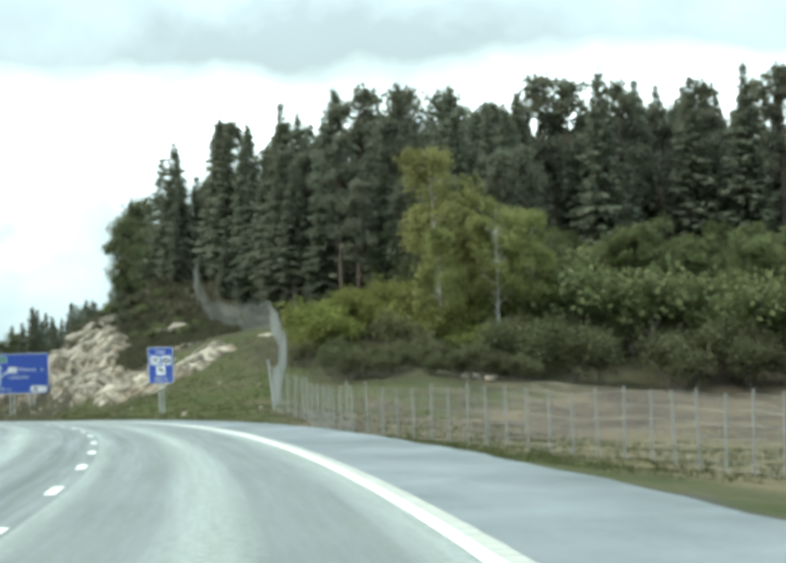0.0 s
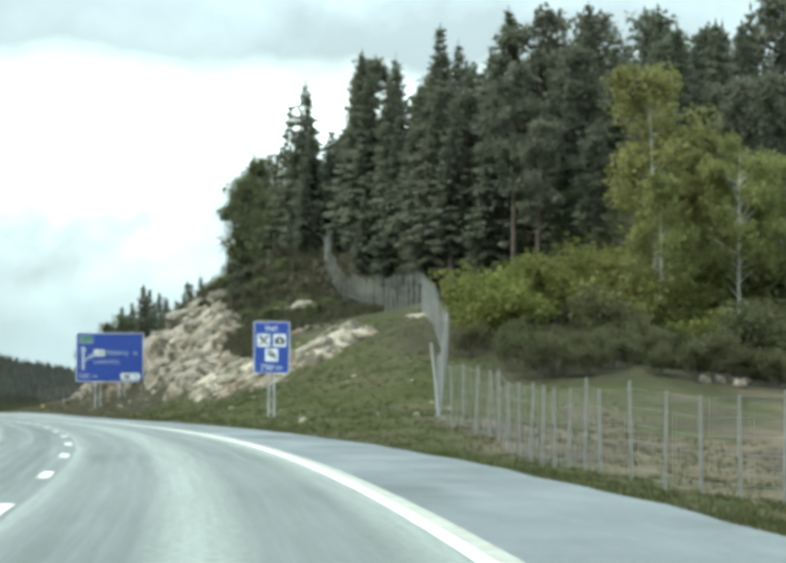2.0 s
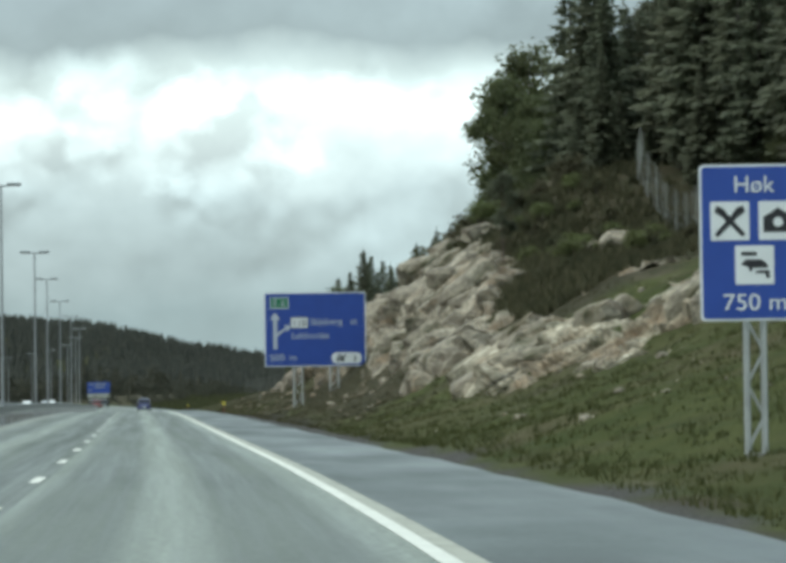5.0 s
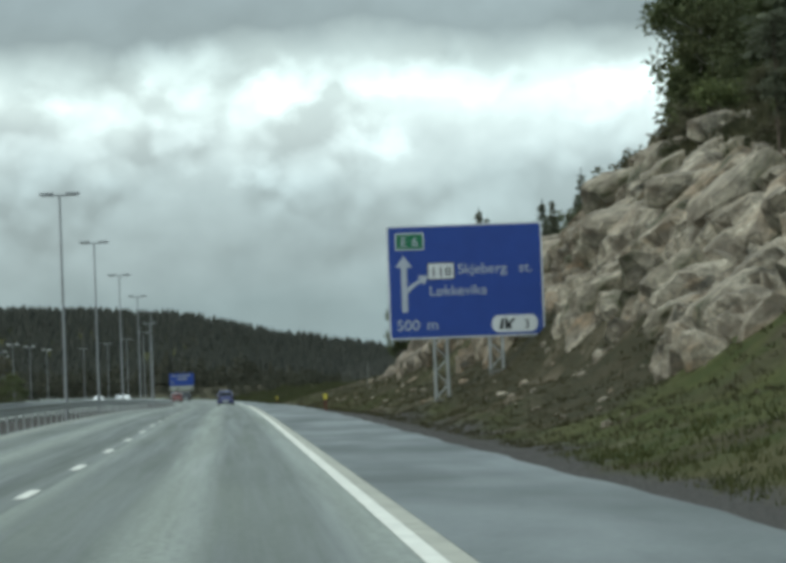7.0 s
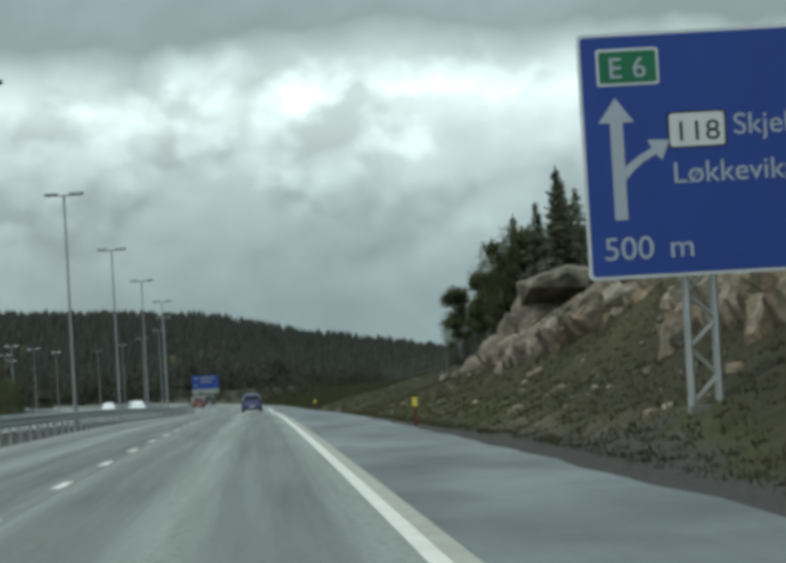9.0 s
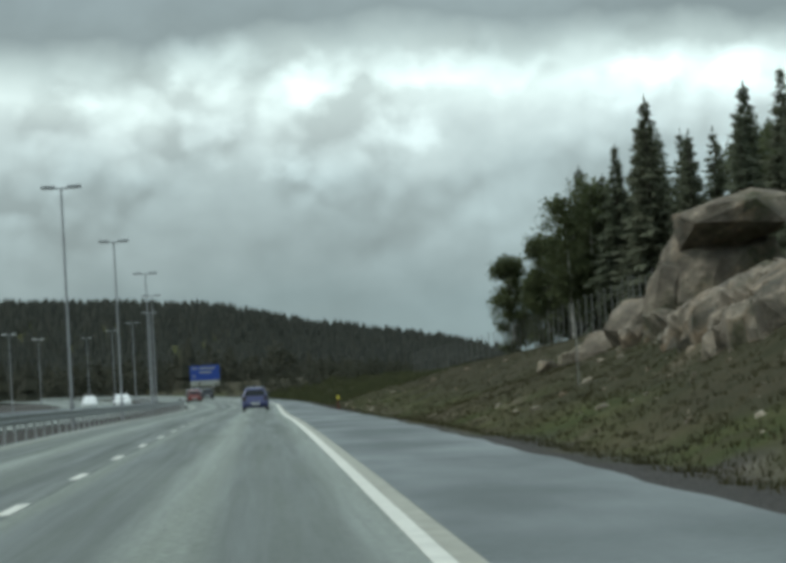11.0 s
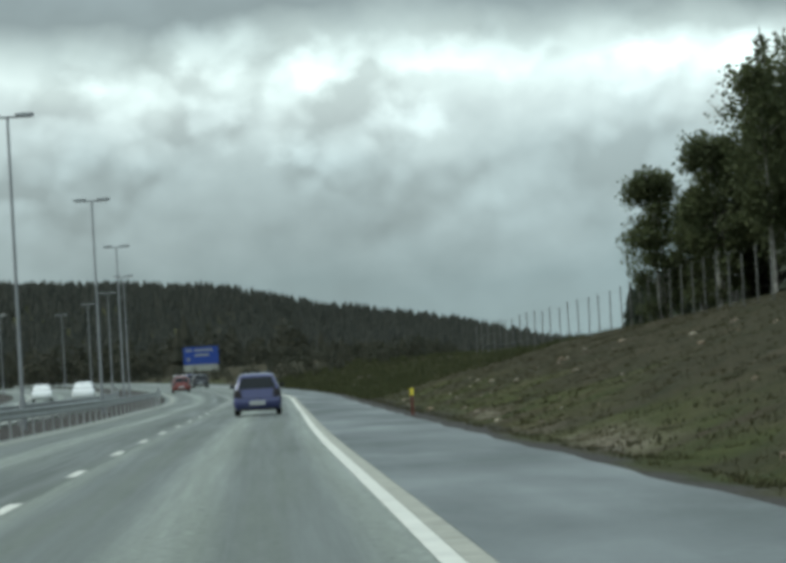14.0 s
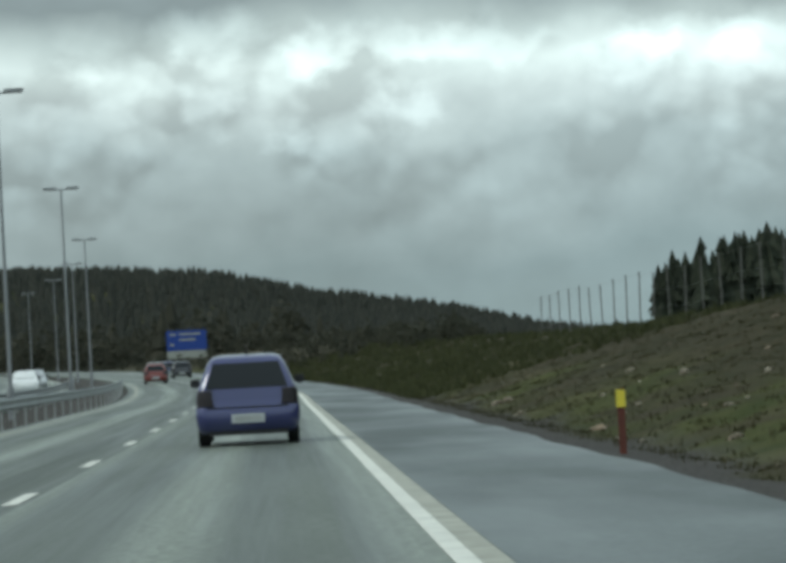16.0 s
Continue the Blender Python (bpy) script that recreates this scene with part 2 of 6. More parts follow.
def ground_material():
    m, t, s = material("grassland")
    oc = t.nodes.new("ShaderNodeTexCoord").outputs["Object"]
    big, mid, fine = noisy(t, 0.06, 4, 0.55, oc), noisy(t, 0.5, 5, 0.6, oc), noisy(t, 7.0, 5, 0.7, oc)
    c = mixed(t, ramped(t, mid, 0.36, 0.64), (0.042, 0.055, 0.016), (0.084, 0.088, 0.032))
    c = mixed(t, ramped(t, big, 0.46, 0.64), c, (0.098, 0.086, 0.046))
    c = mixed(t, ramped(t, noisy(t, 0.22, 5, 0.6, oc), 0.54, 0.66), c, (0.064, 0.050, 0.034))
    c = mixed(t, ramped(t, noisy(t, 0.16, 6, 0.65, oc, (1, 0.4, 1)), 0.60, 0.70), c, (0.17, 0.148, 0.105))
    c = mixed(t, ramped(t, fine, 0.45, 0.8), c, (0.045, 0.050, 0.018), "MIX")
    heath_and_shade = t.nodes.new("ShaderNodeAttribute")
    heath_and_shade.attribute_name = "heath_and_shade"
    # brush and brown earth, darkened further for the shade of the cutting
    brush = mixed(t, ramped(t, noisy(t, 0.8, 6, 0.7, oc), 0.35, 0.65), (0.034, 0.036, 0.018), (0.082, 0.066, 0.042))
    brush = mixed(t, ramped(t, fine, 0.4, 0.75), brush, (0.028, 0.028, 0.017))
    c = mixed(t, heath_and_shade.outputs["Fac"], c, brush)
    c = mixed(t, ramped(t, noisy(t, 0.20, 6, 0.65, oc, (1, 0.35, 1)), 0.60, 0.70), c, (0.120, 0.100, 0.068))
    lush = t.nodes.new("ShaderNodeAttribute")
    lush.attribute_name = "lush"
    green = mixed(t, ramped(t, mid, 0.36, 0.64), (0.036, 0.046, 0.012), (0.070, 0.075, 0.024))
    green = mixed(t, ramped(t, fine, 0.45, 0.8), green, (0.044, 0.055, 0.018))
    green = mixed(t, ramped(t, noisy(t, 0.14, 5, 0.6, oc), 0.50, 0.66), green, (0.090, 0.076, 0.042))
    c = mixed(t, lush.outputs["Fac"], c, green)
    # the dry field beside the bend
    att = t.nodes.new("ShaderNodeAttribute")
    att.attribute_name = "field"
    straw = mixed(t, ramped(t, noisy(t, 0.35, 5, 0.65, oc), 0.35, 0.65), (0.120, 0.094, 0.050), (0.225, 0.178, 0.094))
    straw = mixed(t, ramped(t, fine, 0.3, 0.7), straw, (0.085, 0.075, 0.045))
    earth = t.nodes.new("ShaderNodeAttribute")
    earth.attribute_name = "plough"
    soil = mixed(t, ramped(t, noisy(t, 0.25, 6, 0.65, oc, (1, 0.5, 1)), 0.40, 0.62), (0.070, 0.055, 0.042), (0.150, 0.118, 0.078))
    straw = mixed(t, earth.outputs["Fac"], straw, soil)
    c = mixed(t, att.outputs["Fac"], c, straw)
    edge = t.nodes.new("ShaderNodeAttribute")
    edge.attribute_name = "gravel"
    grit = mixed(t, ramped(t, noisy(t, 14.0, 4, 0.7, oc), 0.35, 0.7), (0.035, 0.034, 0.032), (0.13, 0.12, 0.11))
    c = mixed(t, edge.outputs["Fac"], c, grit)
    bare = t.nodes.new("ShaderNodeAttribute")
    bare.attribute_name = "sand"
    c = mixed(t, bare.outputs["Fac"], c, mixed(t, ramped(t, noisy(t, 1.4, 5, 0.65, oc, (1, 0.4, 1)), 0.38, 0.62), (0.085, 0.070, 0.046), (0.235, 0.205, 0.155)))
    t.links.new(c, s.inputs["Base Color"])
    s.inputs["Roughness"].default_value, s.inputs["Specular IOR Level"].default_value = 0.95, 0.1
    bumped(t, s, fine, 0.8, 0.12)
    return m


def rock_material(name="granite", low=(0.17, 0.142, 0.108), high=(0.47, 0.412, 0.32)):
    m, t, s = material(name)
    oc = t.nodes.new("ShaderNodeTexCoord").outputs["Object"]
    mp = t.nodes.new("ShaderNodeMapping")
    mp.vector_type = "TEXTURE"
    mp.inputs["Rotation"].default_value = (0, radians(-28), 0)
    mp.inputs["Scale"].default_value = (2.4, 3.0, 0.62)
    t.links.new(oc, mp.inputs[0])
    fine, mid = noisy(t, 5.0, 6, 0.65, oc), noisy(t, 0.9, 5, 0.6, oc)
    c = mixed(t, ramped(t, mid, 0.40, 0.60), low, high)
    c = mixed(t, ramped(t, noisy(t, 0.8, 5, 0.6, mp.outputs[0]), 0.50, 0.66), c, (0.30, 0.215, 0.14))
    c = mixed(t, ramped(t, noisy(t, 1.1, 6, 0.7, mp.outputs[0]), 0.54, 0.64), c, (0.085, 0.080, 0.066))
    c = mixed(t, ramped(t, noisy(t, 0.35, 6, 0.7, oc), 0.52, 0.64), c, (0.060, 0.062, 0.032))
    wobble = t.nodes.new("ShaderNodeVectorMath")
    wobble.operation = "ADD"
    jig = t.nodes.new("ShaderNodeTexNoise")
    jig.inputs["Scale"].default_value, jig.inputs["Detail"].default_value = 1.2, 4.0
    t.links.new(oc, jig.inputs["Vector"])
    t.links.new(mp.outputs[0], wobble.inputs[0])
    t.links.new(jig.outputs["Color"], wobble.inputs[1])
    crack = t.nodes.new("ShaderNodeTexVoronoi")
    crack.feature = "DISTANCE_TO_EDGE"
    crack.inputs["Scale"].default_value = 1.0
    t.links.new(wobble.outputs[0], crack.inputs["Vector"])
    c = mixed(t, ramped(t, crack.outputs["Distance"], -0.01, 0.022), (0.055, 0.050, 0.040), c)
    c = mixed(t, ramped(t, fine, 0.28, 0.58), (0.13, 0.115, 0.09), c)
    t.links.new(c, s.inputs["Base Color"])
    s.inputs["Roughness"].default_value, s.inputs["Specular IOR Level"].default_value = 0.85, 0.2
    bumped(t, s, fine, 0.9, 0.12)
    return m


GRASS, ROCK = ground_material(), rock_material("granite", (0.165, 0.138, 0.104), (0.50, 0.44, 0.345))
PALEROCK = rock_material("pale_granite", (0.30, 0.25, 0.18), (0.66, 0.59, 0.46))
TANROCK = rock_material("tan_granite", (0.125, 0.100, 0.074), (0.37, 0.31, 0.235))
BROWNROCK = rock_material("brown_granite", (0.115, 0.096, 0.076), (0.33, 0.275, 0.215))
LANE = asphalt("worn_asphalt", (0.083, 0.099, 0.083), (0.286, 0.316, 0.268), True)
SHOULDER = asphalt("shoulder_asphalt", (0.066, 0.080, 0.077), (0.155, 0.182, 0.176), False)
PAINT = plain("road_paint", (0.62, 0.62, 0.56), 0.7, 0, 0.10, 3.0)
OLDPAINT = plain("dull_road_paint", (0.33, 0.33, 0.28), 0.75, 0, 0.15, 3.0)
BARK = plain("spruce_bark", (0.12, 0.105, 0.09), 0.9, 0, 0.4, 3.0, 0.02, 0.1)
PINEBARK = plain("pine_bark", (0.125, 0.098, 0.078), 0.9, 0, 0.4, 2.0, 0.02, 0.1)
DEADTWIG = plain("dry_twigs", (0.13, 0.115, 0.10), 0.9, 0, 0.3, 2.0, 0.0, 0.1)
BIRCHBARK = plain("birch_bark", (0.42, 0.40, 0.36), 0.8, 0, 0.45, 2.5, 0.01, 0.2)
# darker copy of SPRUCE: the shade of dense stands is in the colour
SHADESPRUCE = leafy("shaded_spruce_needles", (0.052, 0.064, 0.046), (0.092, 0.108, 0.074), (0.090, 0.088, 0.060), 0.3)
SPRUCE = leafy("spruce_needles", (0.098, 0.112, 0.076), (0.165, 0.184, 0.122), (0.170, 0.160, 0.108), 0.35)
PINE = leafy("pine_needles", (0.102, 0.116, 0.080), (0.168, 0.186, 0.124), (0.175, 0.160, 0.110), 0.45)
BIRCH = leafy("birch_leaves", (0.160, 0.178, 0.060), (0.310, 0.325, 0.118), (0.270, 0.220, 0.085), 0.4)
SHRUB = leafy("shrub_leaves", (0.115, 0.138, 0.030), (0.225, 0.245, 0.066), (0.190, 0.155, 0.065), 0.35)
# darker copy of the shrub leaves: shade low under the sallows is in the colour
SHADESHRUB = leafy("shaded_shrub_leaves", (0.070, 0.078, 0.036), (0.130, 0.138, 0.064), (0.120, 0.100, 0.056), 0.5)
OSIER = leafy("sallow_leaves", (0.100, 0.122, 0.050), (0.195, 0.222, 0.092), (0.155, 0.142, 0.068), 0.3)
WILLOW = leafy("young_leaves", (0.078, 0.096, 0.046), (0.155, 0.178, 0.086), (0.130, 0.122, 0.066), 0.3)
BROWN = leafy("bare_twigs", (0.075, 0.068, 0.044), (0.145, 0.128, 0.080), (0.100, 0.118, 0.058), 0.5)
BELT = leafy("brown_woods", (0.052, 0.053, 0.040), (0.084, 0.080, 0.058), (0.075, 0.085, 0.05), 0.3)
# grey and pale for woods: the haze of distance is mixed into the colour
HAZYWOOD = leafy("far_woods", (0.072, 0.077, 0.066), (0.094, 0.098, 0.080), (0.09, 0.085, 0.05), 0.2)
FARPOST = plain("grey_post", (0.13, 0.13, 0.115), 0.85, 0, 0.25, 3.0)
POSTWOOD = plain("weathered_wood", (0.20, 0.20, 0.18), 0.85, 0, 0.25, 3.0)
STEEL = plain("galvanised_steel", (0.42, 0.43, 0.42), 0.5, 0.6, 0.15, 2.0)
RAILSTEEL = plain("guardrail_steel", (0.20, 0.215, 0.215), 0.45, 0.7, 0.2, 2.0)
WIRE = plain("fence_wire", (0.33, 0.35, 0.34), 0.6, 0.3, 0.1, 2.0)
SIGNBLUE = plain("sign_blue", (0.017, 0.060, 0.31), 0.45, 0, 0.06, 1.5)
SIGNWHITE = plain("sign_white", (0.72, 0.74, 0.74), 0.5, 0, 0.04, 2.0)
SIGNPALE = plain("sign_pale_film", (0.46, 0.50, 0.56), 0.5, 0, 0.05, 2.0)
SIGNGREEN = plain("sign_green", (0.01, 0.17, 0.075), 0.5, 0, 0.06, 2.0)
SIGNBLACK = plain("sign_black", (0.015, 0.015, 0.018), 0.5, 0, 0.1, 2.0)
CONCRETE = plain("concrete", (0.20, 0.195, 0.175), 0.9, 0, 0.2, 3.0, 0.01)
CARBLUE = plain("blue_paint", (0.034, 0.040, 0.140), 0.30, 0.1, 0.03, 1.0)
CARWHITE = plain("white_paint", (0.72, 0.73, 0.72), 0.3, 0, 0.03, 1.0)
CARRED = plain("red_paint", (0.20, 0.024, 0.016), 0.3, 0, 0.03, 1.0)
CARDARK = plain("dark_paint", (0.018, 0.019, 0.024), 0.25, 0, 0.05, 1.0)
CARSILVER = plain("silver_paint", (0.42, 0.43, 0.44), 0.3, 0.5, 0.03, 1.0)
GLASS = plain("tinted_glass", (0.012, 0.015, 0.018), 0.06, 0, 0.02, 1.0, 0.0, 0.3)
RUBBER = plain("tyre_rubber", (0.014, 0.014, 0.014), 0.85, 0, 0.2, 5.0)
PLASTIC = plain("black_plastic", (0.020, 0.020, 0.022), 0.6, 0, 0.1, 3.0)
LAMPRED = plain("tail_lamp", (0.010, 0.005, 0.007), 0.5, 0, 0.15, 8.0)
PLATE = plain("plate_white", (0.50, 0.52, 0.52), 0.5, 0, 0.03, 4.0)
MARKRED = plain("marker_brown", (0.115, 0.030, 0.018), 0.7, 0, 0.15, 4.0)
MARKYELLOW = plain("marker_yellow", (0.75, 0.62, 0.06), 0.45, 0, 0.06, 4.0)
for paint in (CARBLUE, CARWHITE, CARRED, CARDARK, CARSILVER):
    paint.node_tree.nodes["Principled BSDF"].inputs["Coat Weight"].default_value = 1.0
    paint.node_tree.nodes["Principled BSDF"].inputs["Coat Roughness"].default_value = 0.06
SIGNGREY = plain("sign_dull", (0.36, 0.37, 0.33), 0.6, 0, 0.06, 2.0)
LAMPGREY = plain("lamp_grey", (0.30, 0.31, 0.32), 0.5, 0.4, 0.1, 2.0)
LAMPWHITE = plain("lamp_white", (0.78, 0.79, 0.78), 0.4, 0, 0.03, 2.0)


# ---- building helpers ----
class Shape:
    """Vertices and faces of one part, gathered before they become a mesh."""

    def __init__(self):
        self.v, self.f = [], []

    def add(self, verts, faces):
        k = len(self.v)
        self.v += [tuple(p) for p in verts]
        self.f += [tuple(i + k for i in f) for f in faces]
        return self

    def box(self, x0, x1, y0, y1, z0, z1, m=None):
        p = [Vector((x, y, z)) for z in (z0, z1) for y in (y0, y1) for x in (x0, x1)]
        if m is not None:
            p = [m @ q for q in p]
        return self.add(p, [(0, 2, 3, 1), (4, 5, 7, 6), (0, 1, 5, 4), (2, 6, 7, 3), (0, 4, 6, 2), (1, 3, 7, 5)])

    def tube(self, a, b, ra, rb=None, sides=6):
        a, b = Vector(a), Vector(b)
        rb = ra if rb is None else rb
        d = (b - a).normalized()
        u = d.orthogonal().normalized()
        w = d.cross(u)
        ring = [(math.cos(2 * math.pi * i / sides), math.sin(2 * math.pi * i / sides)) for i in range(sides)]
        p = [a + (u * c + w * s) * ra for c, s in ring] + [b + (u * c + w * s) * rb for c, s in ring]
        f = [(i, (i + 1) % sides, sides + (i + 1) % sides, sides + i) for i in range(sides)]
        return self.add(p, f + [tuple(range(sides))[::-1], tuple(range(sides, 2 * sides))])

    def flat(self, points, z0, z1):
        """A plate whose outline lies in x and y."""
        n = len(points)
        p = [(x, y, z0) for x, y in points] + [(x, y, z1) for x, y in points]
        return self.add(p, [tuple(range(n))[::-1], tuple(range(n, 2 * n))] + [(i, (i + 1) % n, n + (i + 1) % n, n + i) for i in range(n)])

    def upright(self, points, y0, y1):
        """A plate whose outline lies in x and z; y0 is its front."""
        n = len(points)
        p = [(x, y0, z) for x, z in points] + [(x, y1, z) for x, z in points]
        return self.add(p, [tuple(range(n)), tuple(range(n, 2 * n))[::-1]] + [(i, n + i, n + (i + 1) % n, (i + 1) % n) for i in range(n)])

    def mesh(self, name, mat, smooth=False):
        me = bpy.data.meshes.new(name)
        me.from_pydata(self.v, [], self.f)
        me.materials.append(mat)
        if smooth:
            me.polygons.foreach_set("use_smooth", [True] * len(me.polygons))
        me.update()
        return me


def part(name, shape, mat, parent=None, label="", smooth=False):
    ob = new(name, shape.mesh(name, mat, smooth) if isinstance(shape, Shape) else shape)
    if parent is not None:
        ob.parent = parent
    return tagged(ob, label)


def thing(name, m, label, category, group="", kind=""):
    ob = new(name)
    ob.empty_display_size = 0.2
    ob.matrix_basis = m
    return tagged(ob, label, category, group, kind)


def spline(nodes, at):
    """Catmull-Rom through (y, value) nodes."""
    ys, vs = np.array([n[0] for n in nodes], float), np.array([n[1] for n in nodes], float)
    slope = np.gradient(vs, ys)
    at = np.asarray(at, float)
    i = np.clip(np.searchsorted(ys, at) - 1, 0, len(ys) - 2)
    h = ys[i + 1] - ys[i]
    u = (at - ys[i]) / h
    inside = np.clip(u, 0, 1)
    val = ((2 * inside**3 - 3 * inside**2 + 1) * vs[i] + (inside**3 - 2 * inside**2 + inside) * h * slope[i]
           + (-2 * inside**3 + 3 * inside**2) * vs[i + 1] + (inside**3 - inside**2) * h * slope[i + 1])
    return val + (u - inside) * h * np.where(u > 1, slope[i + 1], slope[i])


# ---- the road's line: y, x and height of the lane's reference ----
ROAD = [(-80, 0.0, -0.53), (-30, 0.35, -0.23), (0, 0.45, -0.05), (30, 0.33, 0.12), (60, -0.50, 0.30), (90, -2.16, 0.47),
        (120, -4.69, 0.56), (150, -8.17, 0.59), (180, -12.23, 0.56), (210, -16.59, 0.52), (250, -22.48, 0.48), (300, -29.93, 0.47),
        (350, -37.38, 0.36), (400, -44.84, 0.16), (450, -52.37, -0.13), (500, -59.64, -0.45), (540, -65.50, -0.66), (580, -71.45, -0.82),
        (620, -78.57, -0.88), (680, -90.66, -0.90), (740, -104.26, -0.9), (830, -127.5, -0.8), (920, -154.1, -0.7), (1020, -187.7, -0.6)]


def road_x(y):
    return spline([(r[0], r[1]) for r in ROAD], y)


def road_z(y):
    return spline([(r[0], r[2]) for r in ROAD], y)


def road_slope(y):
    y = np.asarray(y, float)
    return (road_x(y + 3) - road_x(y - 3)) / 6


def beside(y, n):
    """The place n metres right of the lane's reference, level with the road."""
    k = float(road_slope(y))
    c = 1 / math.sqrt(1 + k * k)
    return float(road_x(y)) + n * c, y - n * c * k, float(road_z(y))


# Height over the road, by distance along (rows) and right of it (columns).
ACROSS = (3.9, 5.5, 9, 12, 16, 22, 45, 80)
BANK = [(80, -0.4, -0.9, -1.2, -1.35, -1.4, -1.5, -1.2), (130, -0.35, -0.75, -0.95, -1.2, -1.4, -1.4, -1.2),
        (162, -0.1, 0.25, 0.3, -0.2, -0.5, -1.0, -0.9), (197, 0.25, 1.25, 2.0, 2.8, 3.0, -0.1, -0.3), (216, 0.0, 0.95, 2.1, 3.8, 6.0, 5.4, 4.5), (232, 0.0, 1.0, 2.3, 4.2, 6.5, 8.6, 8.6),
        (258, -0.1, 0.9, 3.0, 5.4, 6.8, 10.8, 13), (281, -0.1, 1.1, 4.1, 7.0, 7.5, 12.5, 15), (300, -0.05, 1.4, 4.5, 9.0, 12.2, 14, 15.5), (340, -0.2, 1.1, 3.6, 7.3, 9, 11, 13),
        (400, -0.25, 0.9, 2.0, 3.6, 5.0, 8, 10), (450, -0.25, 0.7, 1.5, 2.8, 4.2, 5.5, 8), (520, -0.2, 0.7, 1.5, 2.5, 3.7, 5, 6),
        (620, -0.1, 0.6, 1.1, 1.9, 2.0, 1.5, 0.5)]


def smooth01(t):
    t = np.clip(t, 0, 1)
    return t * t * (3 - 2 * t)


def bank(y, n):
    ys = np.array([b[0] for b in BANK], float)
    table = np.array([(-0.1,) + b[1:] for b in BANK], float)
    cols = np.array(ACROSS, float)
    i = np.clip(np.searchsorted(ys, y) - 1, 0, len(ys) - 2)
    u = smooth01((y - ys[i]) / (ys[i + 1] - ys[i]))
    j = np.clip(np.searchsorted(cols, n) - 1, 0, len(cols) - 2)
    w = np.clip((n - cols[j]) / (cols[j + 1] - cols[j]), 0, 1)
    return (table[i, j] * (1 - u) * (1 - w) + table[i + 1, j] * u * (1 - w) + table[i, j + 1] * (1 - u) * w + table[i + 1, j + 1] * u * w)


def wave(x, y, scale, seed):
    """Smooth uneven ground out of a few crossing waves."""
    rnd = np.random.RandomState(seed)
    out = np.zeros_like(np.asarray(x, float))
    for k in range(7):
        a, p, q = rnd.uniform(0, 2 * np.pi), rnd.uniform(0, 2 * np.pi), rnd.uniform(0.6, 2.4)
        out += np.sin((x * np.cos(a) + y * np.sin(a)) * 2 * np.pi * q / scale + p) / q
    return out / 3.0


# crest of the far hill: x, height
CREST = [(-1500, 40), (-900, 68), (-620, 64), (-510, 60), (-442, 58), (-380, 53), (-316, 35), (-250, 20), (-190, 8), (-150, -1), (100, -3), (1500, -3)]


def ground_z(x, y):
    x, y = np.asarray(x, float), np.asarray(y, float)
    yc = np.clip(y, -80, 1020)
    k = road_slope(yc)
    n = (x - road_x(yc)) / np.sqrt(1 + k * k)
    rz = road_z(yc)
    right = bank(np.clip(y, 80, 620), np.clip(n, 3.9, 80))
    right = right + wave(x, y, 9.0, 3) * 0.10 * smooth01((n - 5) / 4) + wave(x, y, 2.6, 9) * 0.05 * smooth01((n - 4.2) / 1.5) + wave(x, y, 1.1, 19) * 0.02 * smooth01((n - 4.6) / 1.5)
    left = np.where(n > -9.3, -0.12, -0.1) - 0.5 * smooth01((-n - 21) / 8) + wave(x, y, 14.0, 4) * 0.3 * smooth01((-n - 24) / 10)
    h = np.where(n > 3.9, right, np.where(n < -6.6, left, -0.12))
    z = rz + h
    far = smooth01((y - 800) / 300)
    z = z * (1 - far) + far * (-2.0)
    crest = np.interp(x, [c[0] for c in CREST], [c[1] for c in CREST])
    z = z + crest * np.exp(-((y - 2450) / 420.0) ** 2) + 6 * wave(x, y, 700.0, 6) * smooth01((y - 1500) / 500) * smooth01((-150 - x) / 100) * smooth01((3000 - y) / 400)
    return z


def height(x, y):
    return float(ground_z(np.array([x]), np.array([y]))[0])


